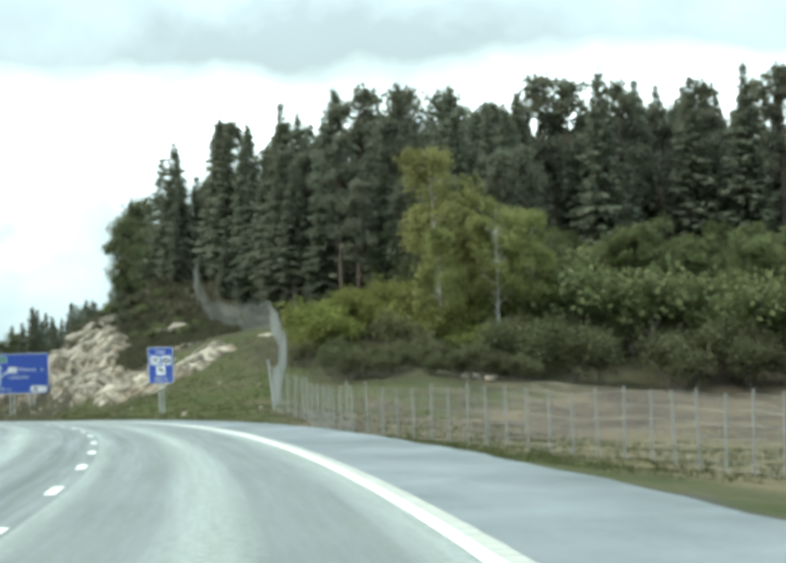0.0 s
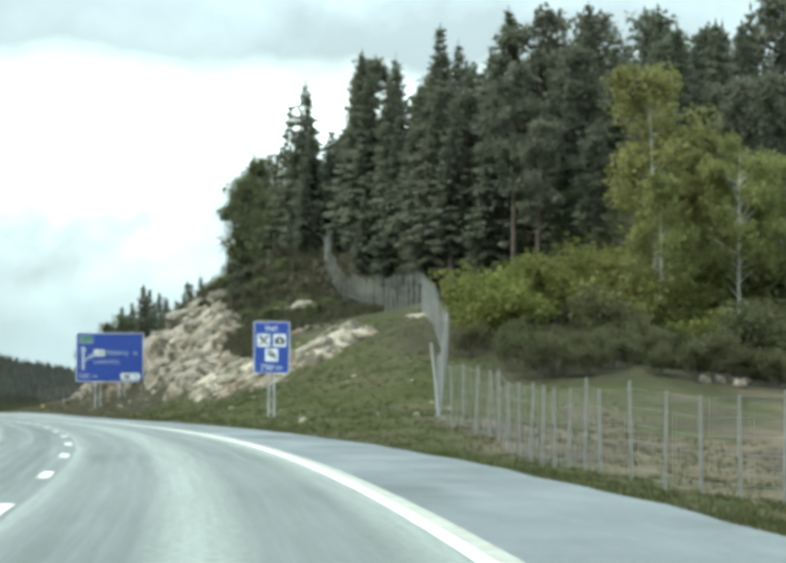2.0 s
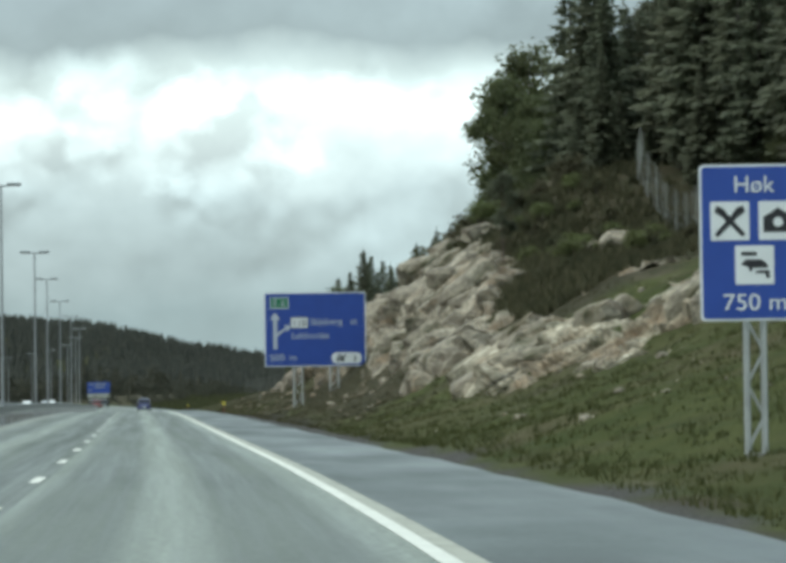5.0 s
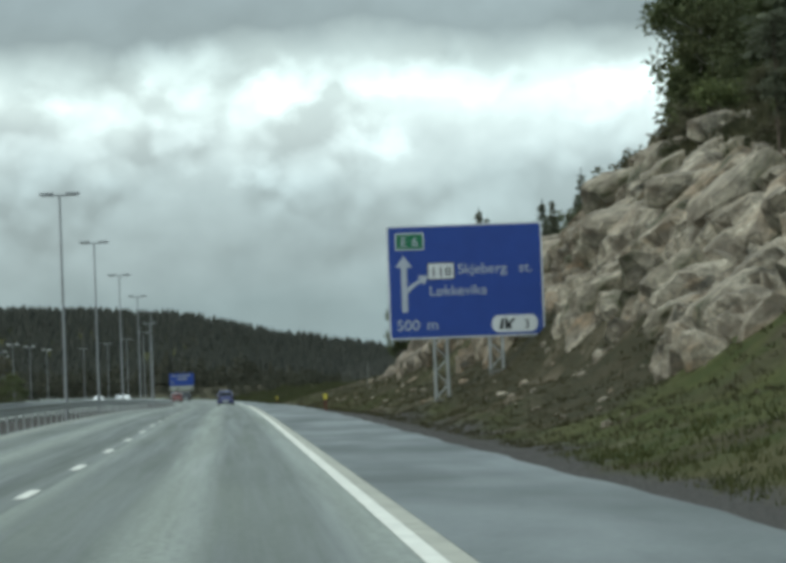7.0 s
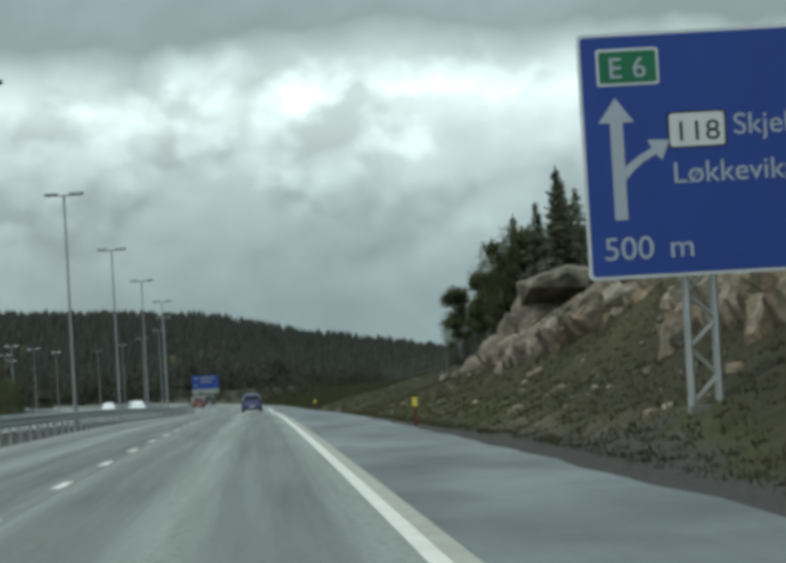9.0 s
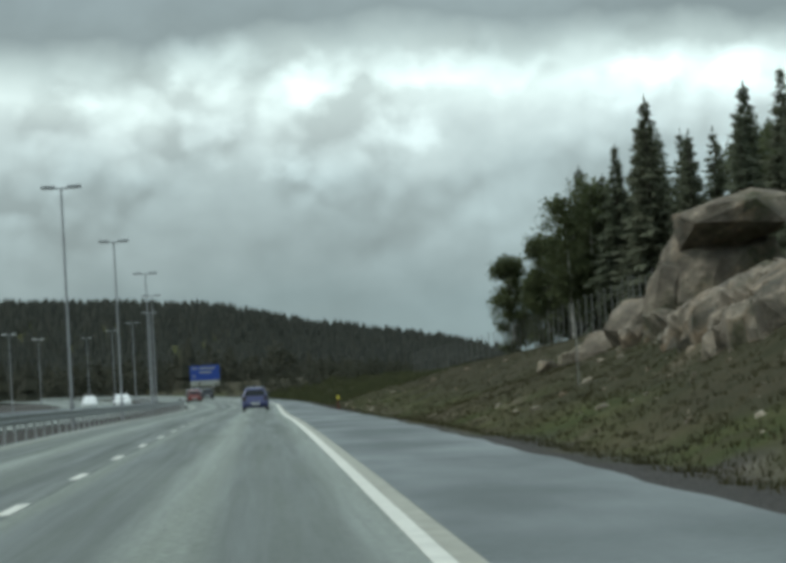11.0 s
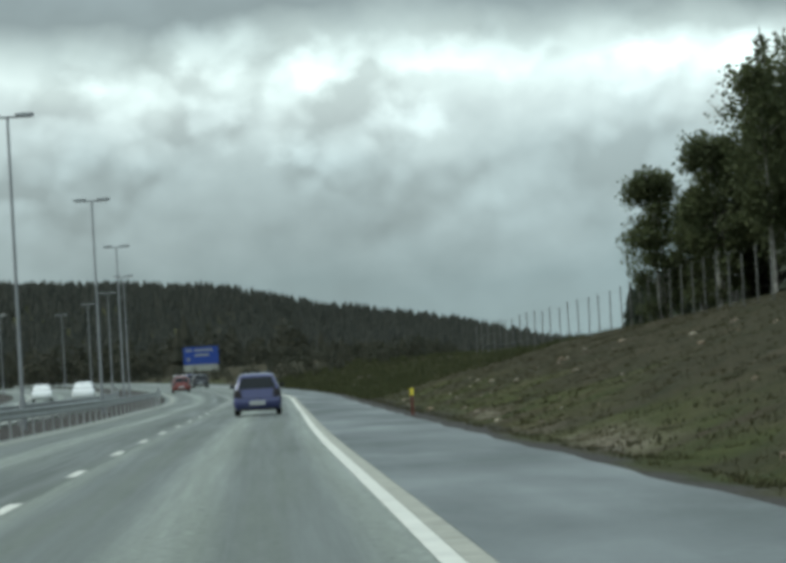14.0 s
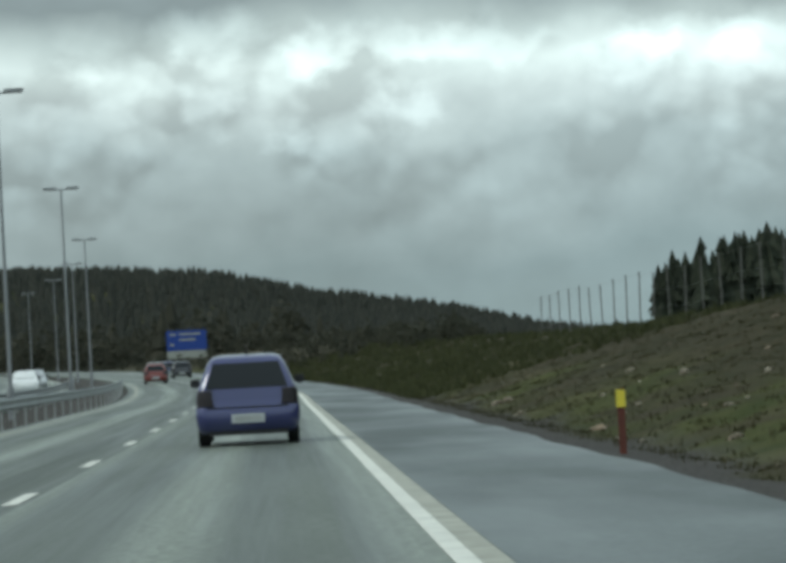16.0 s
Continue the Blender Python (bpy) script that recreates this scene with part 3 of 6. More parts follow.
# ---- ground and road ----
def build_ground():
    cols = list(range(-4200, -1700, 350)) + list(range(-1650, -150, 45)) + [-130, -105, -85, -65, -48, -36, -28, -24, -21.5, -20, -15, -11.2, -10.6, -9.5, -8, -6.9, -6.3, -3, 0, 3.2, 3.7]
    cols += [3.9 + 0.3 * i for i in range(6)] + [5.7 + 0.55 * i for i in range(46)] + [31.5 + 2.0 * i for i in range(16)] + [66, 72, 80, 95, 120, 160, 220, 300, 420, 600, 900, 1500, 2600, 4500]
    rows = [-400, -200, -100] + list(np.arange(-60, 40, 5.0)) + list(np.arange(40, 570, 1.0)) + list(np.arange(570, 820, 4.0)) + list(np.arange(820, 1500, 30.0)) + list(np.arange(1500, 3200, 45.0)) + [3300, 3600, 4200, 4900]
    n, y = np.meshgrid(np.array(cols, float), np.array(rows, float))
    x = road_x(np.clip(y, -80, 1020)) + n
    z = ground_z(x, y)
    h, w = n.shape
    idx = np.arange(h * w).reshape(h, w)
    faces = np.stack([idx[:-1, :-1], idx[:-1, 1:], idx[1:, 1:], idx[1:, :-1]], -1).reshape(-1, 4)
    me = bpy.data.meshes.new("ground")
    me.from_pydata(np.stack([x, y, z], -1).reshape(-1, 3).tolist(), [], faces.tolist())
    me.materials.append(GRASS)
    me.polygons.foreach_set("use_smooth", [True] * len(me.polygons))
    uneven = wave(x, y, 7.0, 12)
    field = smooth01((n - 8.5 - uneven) / 2.5) * smooth01((178 + 8 * uneven - y + (n - 20) * 1.2) / 12) * smooth01((70 - n) / 6)
    gravel = smooth01((5.0 + 0.6 * smooth01((y - 200) / 80) + 0.6 * uneven + 0.4 * np.sin(y / 37.0) - n) / 0.7) * smooth01((n + 40) / 5)
    heath_and_shade = smooth01((n - 10.8 - 1.5 * uneven) / 3) * smooth01((y - 240 - 6 * uneven) / 12) * smooth01((470 - y) / 40)
    heath_and_shade = np.maximum(heath_and_shade, smooth01((n - 5.5 - 2 * uneven) / 3) * smooth01((y - 575 - 25 * uneven) / 60))
    heath_and_shade = np.maximum(heath_and_shade, 0.92 * smooth01((n - 6.0 - 3 * uneven) / 4) * smooth01((y - 405 - 15 * uneven) / 30))
    heath_and_shade = np.maximum(heath_and_shade, 0.95 * smooth01((n - 5.2 - 0.8 * uneven) / 2) * smooth01((y - 252 - 8 * uneven) / 12) * smooth01((335 + 10 * uneven - y) / 15))
    heath_and_shade = np.maximum(heath_and_shade, 0.8 * smooth01((n - 5.6 - 1.5 * uneven) / 3) * smooth01((y - 330 - 8 * uneven) / 15) * smooth01((480 - y) / 30))
    heath_and_shade = np.maximum(heath_and_shade, 0.85 * smooth01((n - 16.0 - uneven) / 2) * smooth01((y - 178 - 4 * uneven) / 8) * smooth01((245 - y) / 20))
    plough = smooth01((y - 116 - 14 * uneven) / 30)
    lush = smooth01((n - 4.6 - 0.4 * uneven) / 1.2) * smooth01((236 + 10 * uneven - y) / 34) * smooth01((y - 40) / 20) * smooth01((np.where(y < 222, 17.5, 26) + uneven - n) / 3)
    streaks = smooth01(0.5 + 1.1 * wave(x, y, 19.0, 31))
    sand = np.exp(-((n - 6.0 - 0.35 * wave(x, y, 23.0, 33)) / 0.55) ** 2) * streaks * smooth01((y - 398) / 10) * smooth01((486 - y) / 14)
    sand = np.maximum(sand, np.exp(-((n - 5.7) / 0.45) ** 2) * streaks * smooth01((y - 300) / 8) * smooth01((350 - y) / 8))
    for name, value in (("sand", 0.9 * sand), ("plough", plough), ("field", field), ("gravel", gravel), ("heath_and_shade", heath_and_shade), ("lush", lush)):
        att = me.attributes.new(name, "FLOAT", "POINT")
        att.data.foreach_set("value", value.reshape(-1).astype(np.float32))
    ob = new("ground", me)
    return tagged(ob, "grassy verge, bank and fields beside the motorway, with bare earth and gravel", "ground", kind="structure")


def ribbon(n0, n1, y0, y1, lift, step=4.0, cols=2, drop=0.0, wobble=0.0):
    """A strip of the road between two distances from its reference: mesh data with metres in the uv map."""
    ys = np.arange(y0, y1 + 0.01, step)
    k = road_slope(ys)
    c = 1 / np.sqrt(1 + k * k)
    rx, rz = road_x(ys), road_z(ys)
    v, uv = [], []
    for i, yy in enumerate(ys):
        for j in range(cols):
            n = n0 + (n1 - n0) * j / (cols - 1)
            if wobble and j == cols - 1:
                n += wobble * (math.sin(yy * 0.9) + math.sin(yy * 0.37 + 1))
            v.append((rx[i] + n * c[i], yy - n * c[i] * k[i], rz[i] + lift))
            uv.append((n, yy))
    f = [(i * cols + j, i * cols + j + 1, (i + 1) * cols + j + 1, (i + 1) * cols + j) for i in range(len(ys) - 1) for j in range(cols - 1)]
    if drop:
        base = len(v)
        for i, yy in enumerate(ys):
            for j in (0, cols - 1):
                p = v[i * cols + j]
                v.append((p[0], p[1], p[2] - drop))
                uv.append(uv[i * cols + j])
        for i in range(len(ys) - 1):
            a, b = base + 2 * i, base + 2 * i + 2
            f += [(i * cols, (i + 1) * cols, b, a), (i * cols + cols - 1, a + 1, b + 1, (i + 1) * cols + cols - 1)]
    me = bpy.data.meshes.new("strip")
    me.from_pydata(v, [], f)
    layer = me.uv_layers.new(name="UVMap")
    for loop in me.loops:
        layer.data[loop.index].uv = uv[loop.vertex_index]
    me.update()
    return me


def lay(name, me, mat, parent=None, label=""):
    me.materials.append(mat)
    ob = new(name, me)
    if parent is not None:
        ob.parent = parent
    return tagged(ob, label)


# every so many dashes along the lane line: count, y
DASHES = [(-7, -57.0), (0, 26.1), (6, 95.6), (18, 240.8), (22, 288.8), (27, 347.5), (30, 382.7), (35, 442.7), (38, 475.9), (62, 761.0)]


def build_road():
    road = thing("road", Matrix.Identity(4), "two worn grey asphalt lanes of a motorway carriageway in a gentle bend", "road", kind="structure")
    lay("lanes", ribbon(-6.75, 1.33, -80, 1015, 0.0, 2.5, 10, 0.16), LANE, road, "grey-green worn asphalt with paler lengthwise bands, sheen in the colour")
    lay("shoulder", ribbon(1.334, 3.75, -80, 1015, 0.0, 2.0, 4, 0.16, 0.04), SHOULDER, road, "smooth blue-grey asphalt of the hard shoulder")
    lay("edge_line", ribbon(1.00, 1.15, -80, 1015, 0.006, 2.5), PAINT, road, "white painted edge line")
    lay("edge_rumble_line", ribbon(1.154, 1.32, -80, 1015, 0.006, 2.5), OLDPAINT, road, "dull cream rumble strip beside the edge line")
    lay("inner_edge_line", ribbon(-6.32, -6.14, -80, 1015, 0.006, 2.5), OLDPAINT, road, "faded white edge line by the median")
    for k in range(-7, 63):
        y = float(np.interp(k, [d[0] for d in DASHES], [d[1] for d in DASHES]))
        lay("lane_dash", ribbon(-2.65, -2.50, y - 1.5, y + 1.5, 0.007, 1.5), PAINT, road)
    far = thing("opposite_road", Matrix.Identity(4), "grey asphalt carriageway for oncoming traffic beyond the median", "road", kind="structure")
    lay("lanes", ribbon(-20.0, -10.6, 60, 1015, 0.0, 4.0, 6, 0.16), LANE, far)
    lay("edge_line", ribbon(-11.1, -10.95, 60, 1015, 0.006, 4.0), PAINT, far)
    lay("edge_line", ribbon(-18.4, -18.25, 60, 1015, 0.006, 4.0), PAINT, far)


build_ground()
build_road()


# ---- rock ----
def block_mesh(size, seed, mat=None):
    """A block of blasted rock: a few planes cut from a lump, roughened."""
    rnd = random.Random(seed)
    bm = bmesh.new()
    for _ in range(26):
        d = Vector((rnd.gauss(0, 1), rnd.gauss(0, 1), rnd.gauss(0, 1)))
        d = Vector([math.copysign(abs(a) ** 0.55, a) for a in d.normalized()])
        bm.verts.new((d.x * size[0] / 2, d.y * size[1] / 2, d.z * size[2] / 2))
    bmesh.ops.convex_hull(bm, input=bm.verts)
    loose = [q for q in bm.verts if not q.link_faces]
    bmesh.ops.delete(bm, geom=loose, context="VERTS")
    bmesh.ops.subdivide_edges(bm, edges=bm.edges, cuts=3, use_grid_fill=True)
    for q in bm.verts:
        q.co += noise.noise_vector(q.co * 1.3 + Vector((seed, 0, 0))) * 0.09 + noise.noise_vector(q.co * 4.0) * 0.03
    me = bpy.data.meshes.new("block")
    bm.to_mesh(me)
    bm.free()
    me.materials.append(mat or ROCK)
    return me


BLOCKS = [block_mesh((1.2, 1.2, 1.1), 60 + k) for k in range(6)]


def rock_outcrop(y0, y1, n0, n1, dy, dn, blobs, label, tilt, along, thick, depth, blocks, mat=ROCK, foot=0.0):
    """Bare rock that breaks through the bank in tilted layers of blocks."""
    ys, ns = np.arange(y0, y1, dy), np.arange(n0, n1, dn)
    yy, nn = np.meshgrid(ys, ns, indexing="ij")
    k = road_slope(yy)
    c = 1 / np.sqrt(1 + k * k)
    x, y = road_x(yy) + nn * c, yy - nn * c * k
    z = ground_z(x, y)
    mask = np.full(x.shape, -1.0)
    for by, bn, ry, rn in blobs:
        mask = np.maximum(mask, 1 - ((yy - by) / ry) ** 2 - ((nn - bn) / rn) ** 2)
    mask = np.minimum(np.clip(mask, -1, 0.55), (nn - foot) * 0.7)
    ct, st = math.cos(radians(tilt)), math.sin(radians(tilt))
    v = []
    for i in range(x.shape[0]):
        for j in range(x.shape[1]):
            p = Vector((x[i, j], y[i, j], z[i, j]))
            u, w = nn[i, j] * ct + p.z * st, p.z * ct - nn[i, j] * st
            q = Vector((u / along, p.y / (along * 1.3), w / thick))
            q += noise.noise_vector(p * 0.45) * 0.42
            dist, cells = noise.voronoi(q)
            block = noise.cell_vector(cells[0] * 3.7)[0]
            lean = noise.cell_vector(cells[0] * 2.9 + Vector((7, 1, 4))) - Vector((0.5, 0.5, 0.5))
            facet = lean.dot(q - cells[0]) * 1.3
            crack = -0.55 * max(0.0, 1 - (dist[1] - dist[0]) / 0.13)
            dist2, cells2 = noise.voronoi(q * 2.3 + Vector((5, 5, 5)))
            chip = noise.cell_vector(cells2[0] * 5.1)[1] + (noise.cell_vector(cells2[0] * 1.7) - Vector((0.5, 0.5, 0.5))).dot(q * 2.3 + Vector((5, 5, 5)) - cells2[0]) * 1.2
            fine = noise.fractal(p * 0.9, 0.8, 2.1, 4)
            patch = noise.noise(Vector((u * 0.22, p.y * 0.12, w * 0.5)) + Vector((3, 0, 5)))
            d = mask[i, j] * 1.15 + (block - 0.5) * depth + (chip - 0.5) * depth * 0.5 + fine * 0.13 + crack + facet + patch * 1.3 - 0.16
            d = max(min(d, 1.05), -1.3)
            v.append((p.x - 0.62 * d * c[i, j], p.y - 0.25 * d, p.z + 0.55 * d))
    h, w = x.shape
    f = [(i * w + j, i * w + j + 1, (i + 1) * w + j + 1, (i + 1) * w + j) for i in range(h - 1) for j in range(w - 1)]
    me = bpy.data.meshes.new("rock_face")
    me.from_pydata(v, [], f)
    me.materials.append(mat)
    me.update()
    ob = thing("rock_outcrop", Matrix.Identity(4), label, "rock")
    face = new("rock_face", me)
    face.parent = ob
    rnd = random.Random(int(y0))
    for _ in range(4000):
        if blocks <= 0:
            break
        i, j = rnd.randrange(h), rnd.randrange(w)
        if mask[i, j] < 0.15:
            continue
        blocks -= 1
        p = new("block", BLOCKS[rnd.randrange(len(BLOCKS))])
        p.parent = ob
        s = rnd.uniform(0.6, 1.5)
        p.matrix_basis = Matrix.LocRotScale(Vector(v[i * w + j]) - Vector((-0.10, -0.1, 0.12)) * s, Euler((rnd.uniform(-0.3, 0.3), -radians(tilt) + rnd.uniform(-0.3, 0.3), rnd.uniform(-0.7, 0.7))), (s * rnd.uniform(1.0, 1.7), s * rnd.uniform(0.8, 1.3), s * rnd.uniform(0.5, 1.0)))
    return ob


rock_outcrop(214, 250, 7.5, 21, 0.20, 0.16, [(231, 11.8, 11, 3.0), (228, 14.8, 8, 2.6), (220, 14.4, 1.6, 0.9)], "pale slanting granite slab showing through the grass of the bank", 28, 2.6, 0.75, 1.1, 22, PALEROCK)
rock_outcrop(248, 304, 7.5, 22, 0.24, 0.18, [(262, 10.9, 9, 1.5), (284, 13.0, 18, 3.1), (275, 20.0, 2.6, 1.2), (298, 14.2, 10, 3.4)], "pale broken granite face of a road cutting with brush between", 22, 3.0, 1.1, 1.5, 34, foot=9.9)
rock_outcrop(302, 352, 7.5, 22, 0.24, 0.18, [(318, 14.0, 22, 3.8), (313, 17.0, 8, 3.0), (342, 12.9, 12, 2.4)], "high fractured granite wall of the road cutting", 18, 3.0, 1.1, 1.5, 40, TANROCK, 10.3)
rock_outcrop(350, 404, 8.0, 17, 0.26, 0.18, [(366, 11.4, 17, 1.6), (388, 12.2, 11, 2.2)], "grey-brown blocky granite rocks on the grassy bank", 15, 2.4, 1.1, 1.2, 0, BROWNROCK)


def boulder(y, n, low, size, turn, lean, seed, label):
    x, yy, _ = beside(y, n)
    ob = new("boulder", block_mesh(size, seed, BROWNROCK if 350 < y < 410 else ROCK))
    ob.matrix_basis = Matrix.LocRotScale((x, yy, height(x, yy) + low), Euler((0, radians(lean), radians(turn))), None)
    return tagged(ob, label, "rock", "boulders on the bank")


for y, n, low, size, turn, lean, seed in [(400, 14.9, 2.4, (4.0, 4.0, 1.7), 8, -10, 1), (401, 14.6, 0.8, (3.6, 4.2, 3.2), 15, 4, 2), (397, 12.1, 0.7, (1.0, 1.4, 3.2), 5, 9, 3),
                                          (404, 12.3, 0.3, (2.0, 2.6, 1.9), 30, -32, 4), (406, 11.4, 0.1, (1.7, 2.0, 1.1), 70, -25, 5)]:
    boulder(y, n, low, size, turn, lean, seed, "large grey-brown granite block standing on the bank")
for y, n, s, seed in [(414, 10.2, 0.5, 6), (413, 10.9, 0.65, 7), (415, 11.5, 0.5, 8), (412, 11.9, 0.4, 9), (220, 14.3, 1.0, 10), (274, 20, 1.5, 11), (276, 18.6, 0.9, 12), (182, 25.2, 0.35, 13), (182.5, 25.9, 0.45, 14), (181.5, 26.6, 0.4, 15), (183, 27.2, 0.3, 16)]:
    boulder(y, n, 0.1, (s * 1.6, s * 1.3, s), seed * 40, -15, seed, "pale rounded rock lying in the grass")


# ---- trees ----
def spray(sh, p, d, length, width, rnd):
    """One flat twig with needles or leaves, a folded kite."""
    d = d.normalized()
    s = d.cross(Vector((rnd.uniform(-0.9, 0.9), rnd.uniform(-0.9, 0.9), 1))).normalized() * width
    drop = Vector((0, 0, -0.25 * width))
    sh.add([p, p + d * length * 0.45 + s + drop, p + d * length, p + d * length * 0.45 - s + drop], [(0, 1, 2), (0, 2, 3)])


def spruce_meshes(seed, tall, spread, bare, thin=1.0):
    rnd = random.Random(seed)
    trunk, crown = Shape(), Shape()
    trunk.tube((0, 0, -0.6), (0, 0, tall * 0.55), 0.011 * tall + 0.05, 0.007 * tall, 7)
    trunk.tube((0, 0, tall * 0.55), (0, 0, tall), 0.007 * tall, 0.012, 6)
    z = tall * bare
    while z < tall * 0.99:
        u = (z - tall * bare) / (tall * (1 - bare))
        reach = spread * (1 - u) ** 0.92 * rnd.uniform(0.7, 1.25) + 0.10
        if u < 0.12:
            reach *= 0.6 + 3 * u
        count = 5 + int(3 * (1 - u))
        turn = rnd.uniform(0, 6.28)
        for i in range(count):
            if rnd.random() > thin:
                continue
            a = turn + 6.283 * i / count + rnd.uniform(-0.35, 0.35)
            r = reach * rnd.uniform(0.6, 1.15)
            tip = Vector((math.cos(a) * r, math.sin(a) * r, z + r * (0.35 * u - 0.30) + rnd.uniform(-0.1, 0.1)))
            foot = Vector((0, 0, z + rnd.uniform(-0.28, 0.28) * (1 - 0.8 * u)))
            tip.z += foot.z - z
            fan = min(1.05, 0.40 + 0.56 * r)
            steps = max(2, int(r / 0.34))
            for k in range(1, steps + 1):
                p = foot.lerp(tip, k / (steps + 0.6))
                w = 0.16 + 0.10 * (1 - k / steps)
                out = (tip - foot).normalized()
                side = Vector((-out.y, out.x, 0))
                for sgn in (-1, 1):
                    spray(crown, p, out * 0.7 + side * sgn * rnd.uniform(0.35, 0.9) + Vector((0, 0, rnd.uniform(-0.45, 0.1))), rnd.uniform(0.45, 0.75) * fan, w * fan, rnd)
                spray(crown, p, out * 0.35 + side * rnd.uniform(-0.5, 0.5) + Vector((0, 0, -0.9)), rnd.uniform(0.35, 0.6) * fan, w * 0.9 * fan, rnd)
            spray(crown, tip, tip - foot, 0.45 * fan, 0.12 * fan, rnd)
        z += tall * 0.009 + 0.13 * rnd.uniform(0.7, 1.3)
    spray(crown, Vector((0, 0, tall - 0.3)), Vector((0, 0, 1)), 0.7, 0.07, rnd)
    return trunk.mesh("trunk", BARK), crown.mesh("crown", SPRUCE), dead_branches(rnd, tall * (bare + 0.15), spread * 0.7)


def dead_branches(rnd, top, reach):
    """Dry grey twigs left on the shaded part of a trunk."""
    sh = Shape()
    for _ in range(int(16 + 7 * top)):
        z, a, r = rnd.uniform(0.6, max(1.2, top)), rnd.uniform(0, 6.283), reach * rnd.uniform(0.35, 1.0)
        end = Vector((math.cos(a) * r, math.sin(a) * r, z - 0.25 * r))
        sh.tube((0, 0, z), end, 0.022, 0.008, 3)
        for _ in range(5):
            q = Vector((0, 0, z)).lerp(end, rnd.uniform(0.3, 1.0))
            spray(sh, q, Vector((rnd.gauss(0, 1), rnd.gauss(0, 1), rnd.gauss(-0.4, 0.5))), rnd.uniform(0.3, 0.6), 0.035, rnd)
    return sh.mesh("limb", DEADTWIG)


def leaf_cloud(sh, centre, rx, rz, count, size, rnd, hollow=0.45):
    for _ in range(count):
        d = Vector((rnd.gauss(0, 1), rnd.gauss(0, 1), rnd.gauss(0, 1))).normalized()
        r = hollow + (1.12 - hollow) * rnd.random() ** 0.8
        p = centre + Vector((d.x * rx * r, d.y * rx * r, d.z * rz * r))
        q = Vector((rnd.gauss(0, 1), rnd.gauss(0, 1), rnd.gauss(0, 0.8))) + d * 0.6
        spray(sh, p, q, size * rnd.uniform(0.6, 1.4), size * rnd.uniform(0.25, 0.5), rnd)


def pine_meshes(seed, tall, spread, bare):
    rnd = random.Random(seed)
    trunk, crown, limbs = Shape(), Shape(), Shape()
    bend = Vector((rnd.uniform(-0.4, 0.4), rnd.uniform(-0.4, 0.4), 0))
    mid = Vector((0, 0, tall * 0.5)) + bend
    top = Vector((bend.x * 1.4, bend.y * 1.4, tall * 0.95))
    trunk.tube((0, 0, -0.6), mid, 0.010 * tall + 0.05, 0.008 * tall, 7)
    trunk.tube(mid, top, 0.008 * tall, 0.03, 6)
    for k in range(int(18 + tall * 1.3)):
        u = rnd.random() ** 0.9
        z = tall * (bare + (1 - bare) * 0.95 * u)
        a = rnd.uniform(0, 6.283)
        r = spread * (0.30 + 0.70 * math.sin(math.pi * min(1, 0.30 + 0.66 * u))) * rnd.uniform(0.3, 1.0)
        foot = mid.lerp(top, max(0, (z - mid.z) / (top.z - mid.z))) if z > mid.z else Vector((0, 0, z))
        end = foot + Vector((math.cos(a) * r, math.sin(a) * r, rnd.uniform(0.1, 0.8)))
        limbs.tube(foot - Vector((0, 0, 0.3)), end, 0.045, 0.015, 4)
        leaf_cloud(crown, end, rnd.uniform(0.5, 1.05), rnd.uniform(0.35, 0.62), 72, 0.36, rnd, 0.1)
    leaf_cloud(crown, top, 0.6, 0.8, 90, 0.38, rnd, 0.1)
    for _ in range(34):
        z, a, r = rnd.uniform(1.0, tall * (bare + 0.1)), rnd.uniform(0, 6.283), rnd.uniform(0.4, 1.5)
        limbs.tube((0, 0, z), (math.cos(a) * r, math.sin(a) * r, z + rnd.uniform(-0.3, 0.3)), 0.024, 0.010, 3)
    return trunk.mesh("trunk", PINEBARK), crown.mesh("crown", PINE), limbs.mesh("limb", PINEBARK)


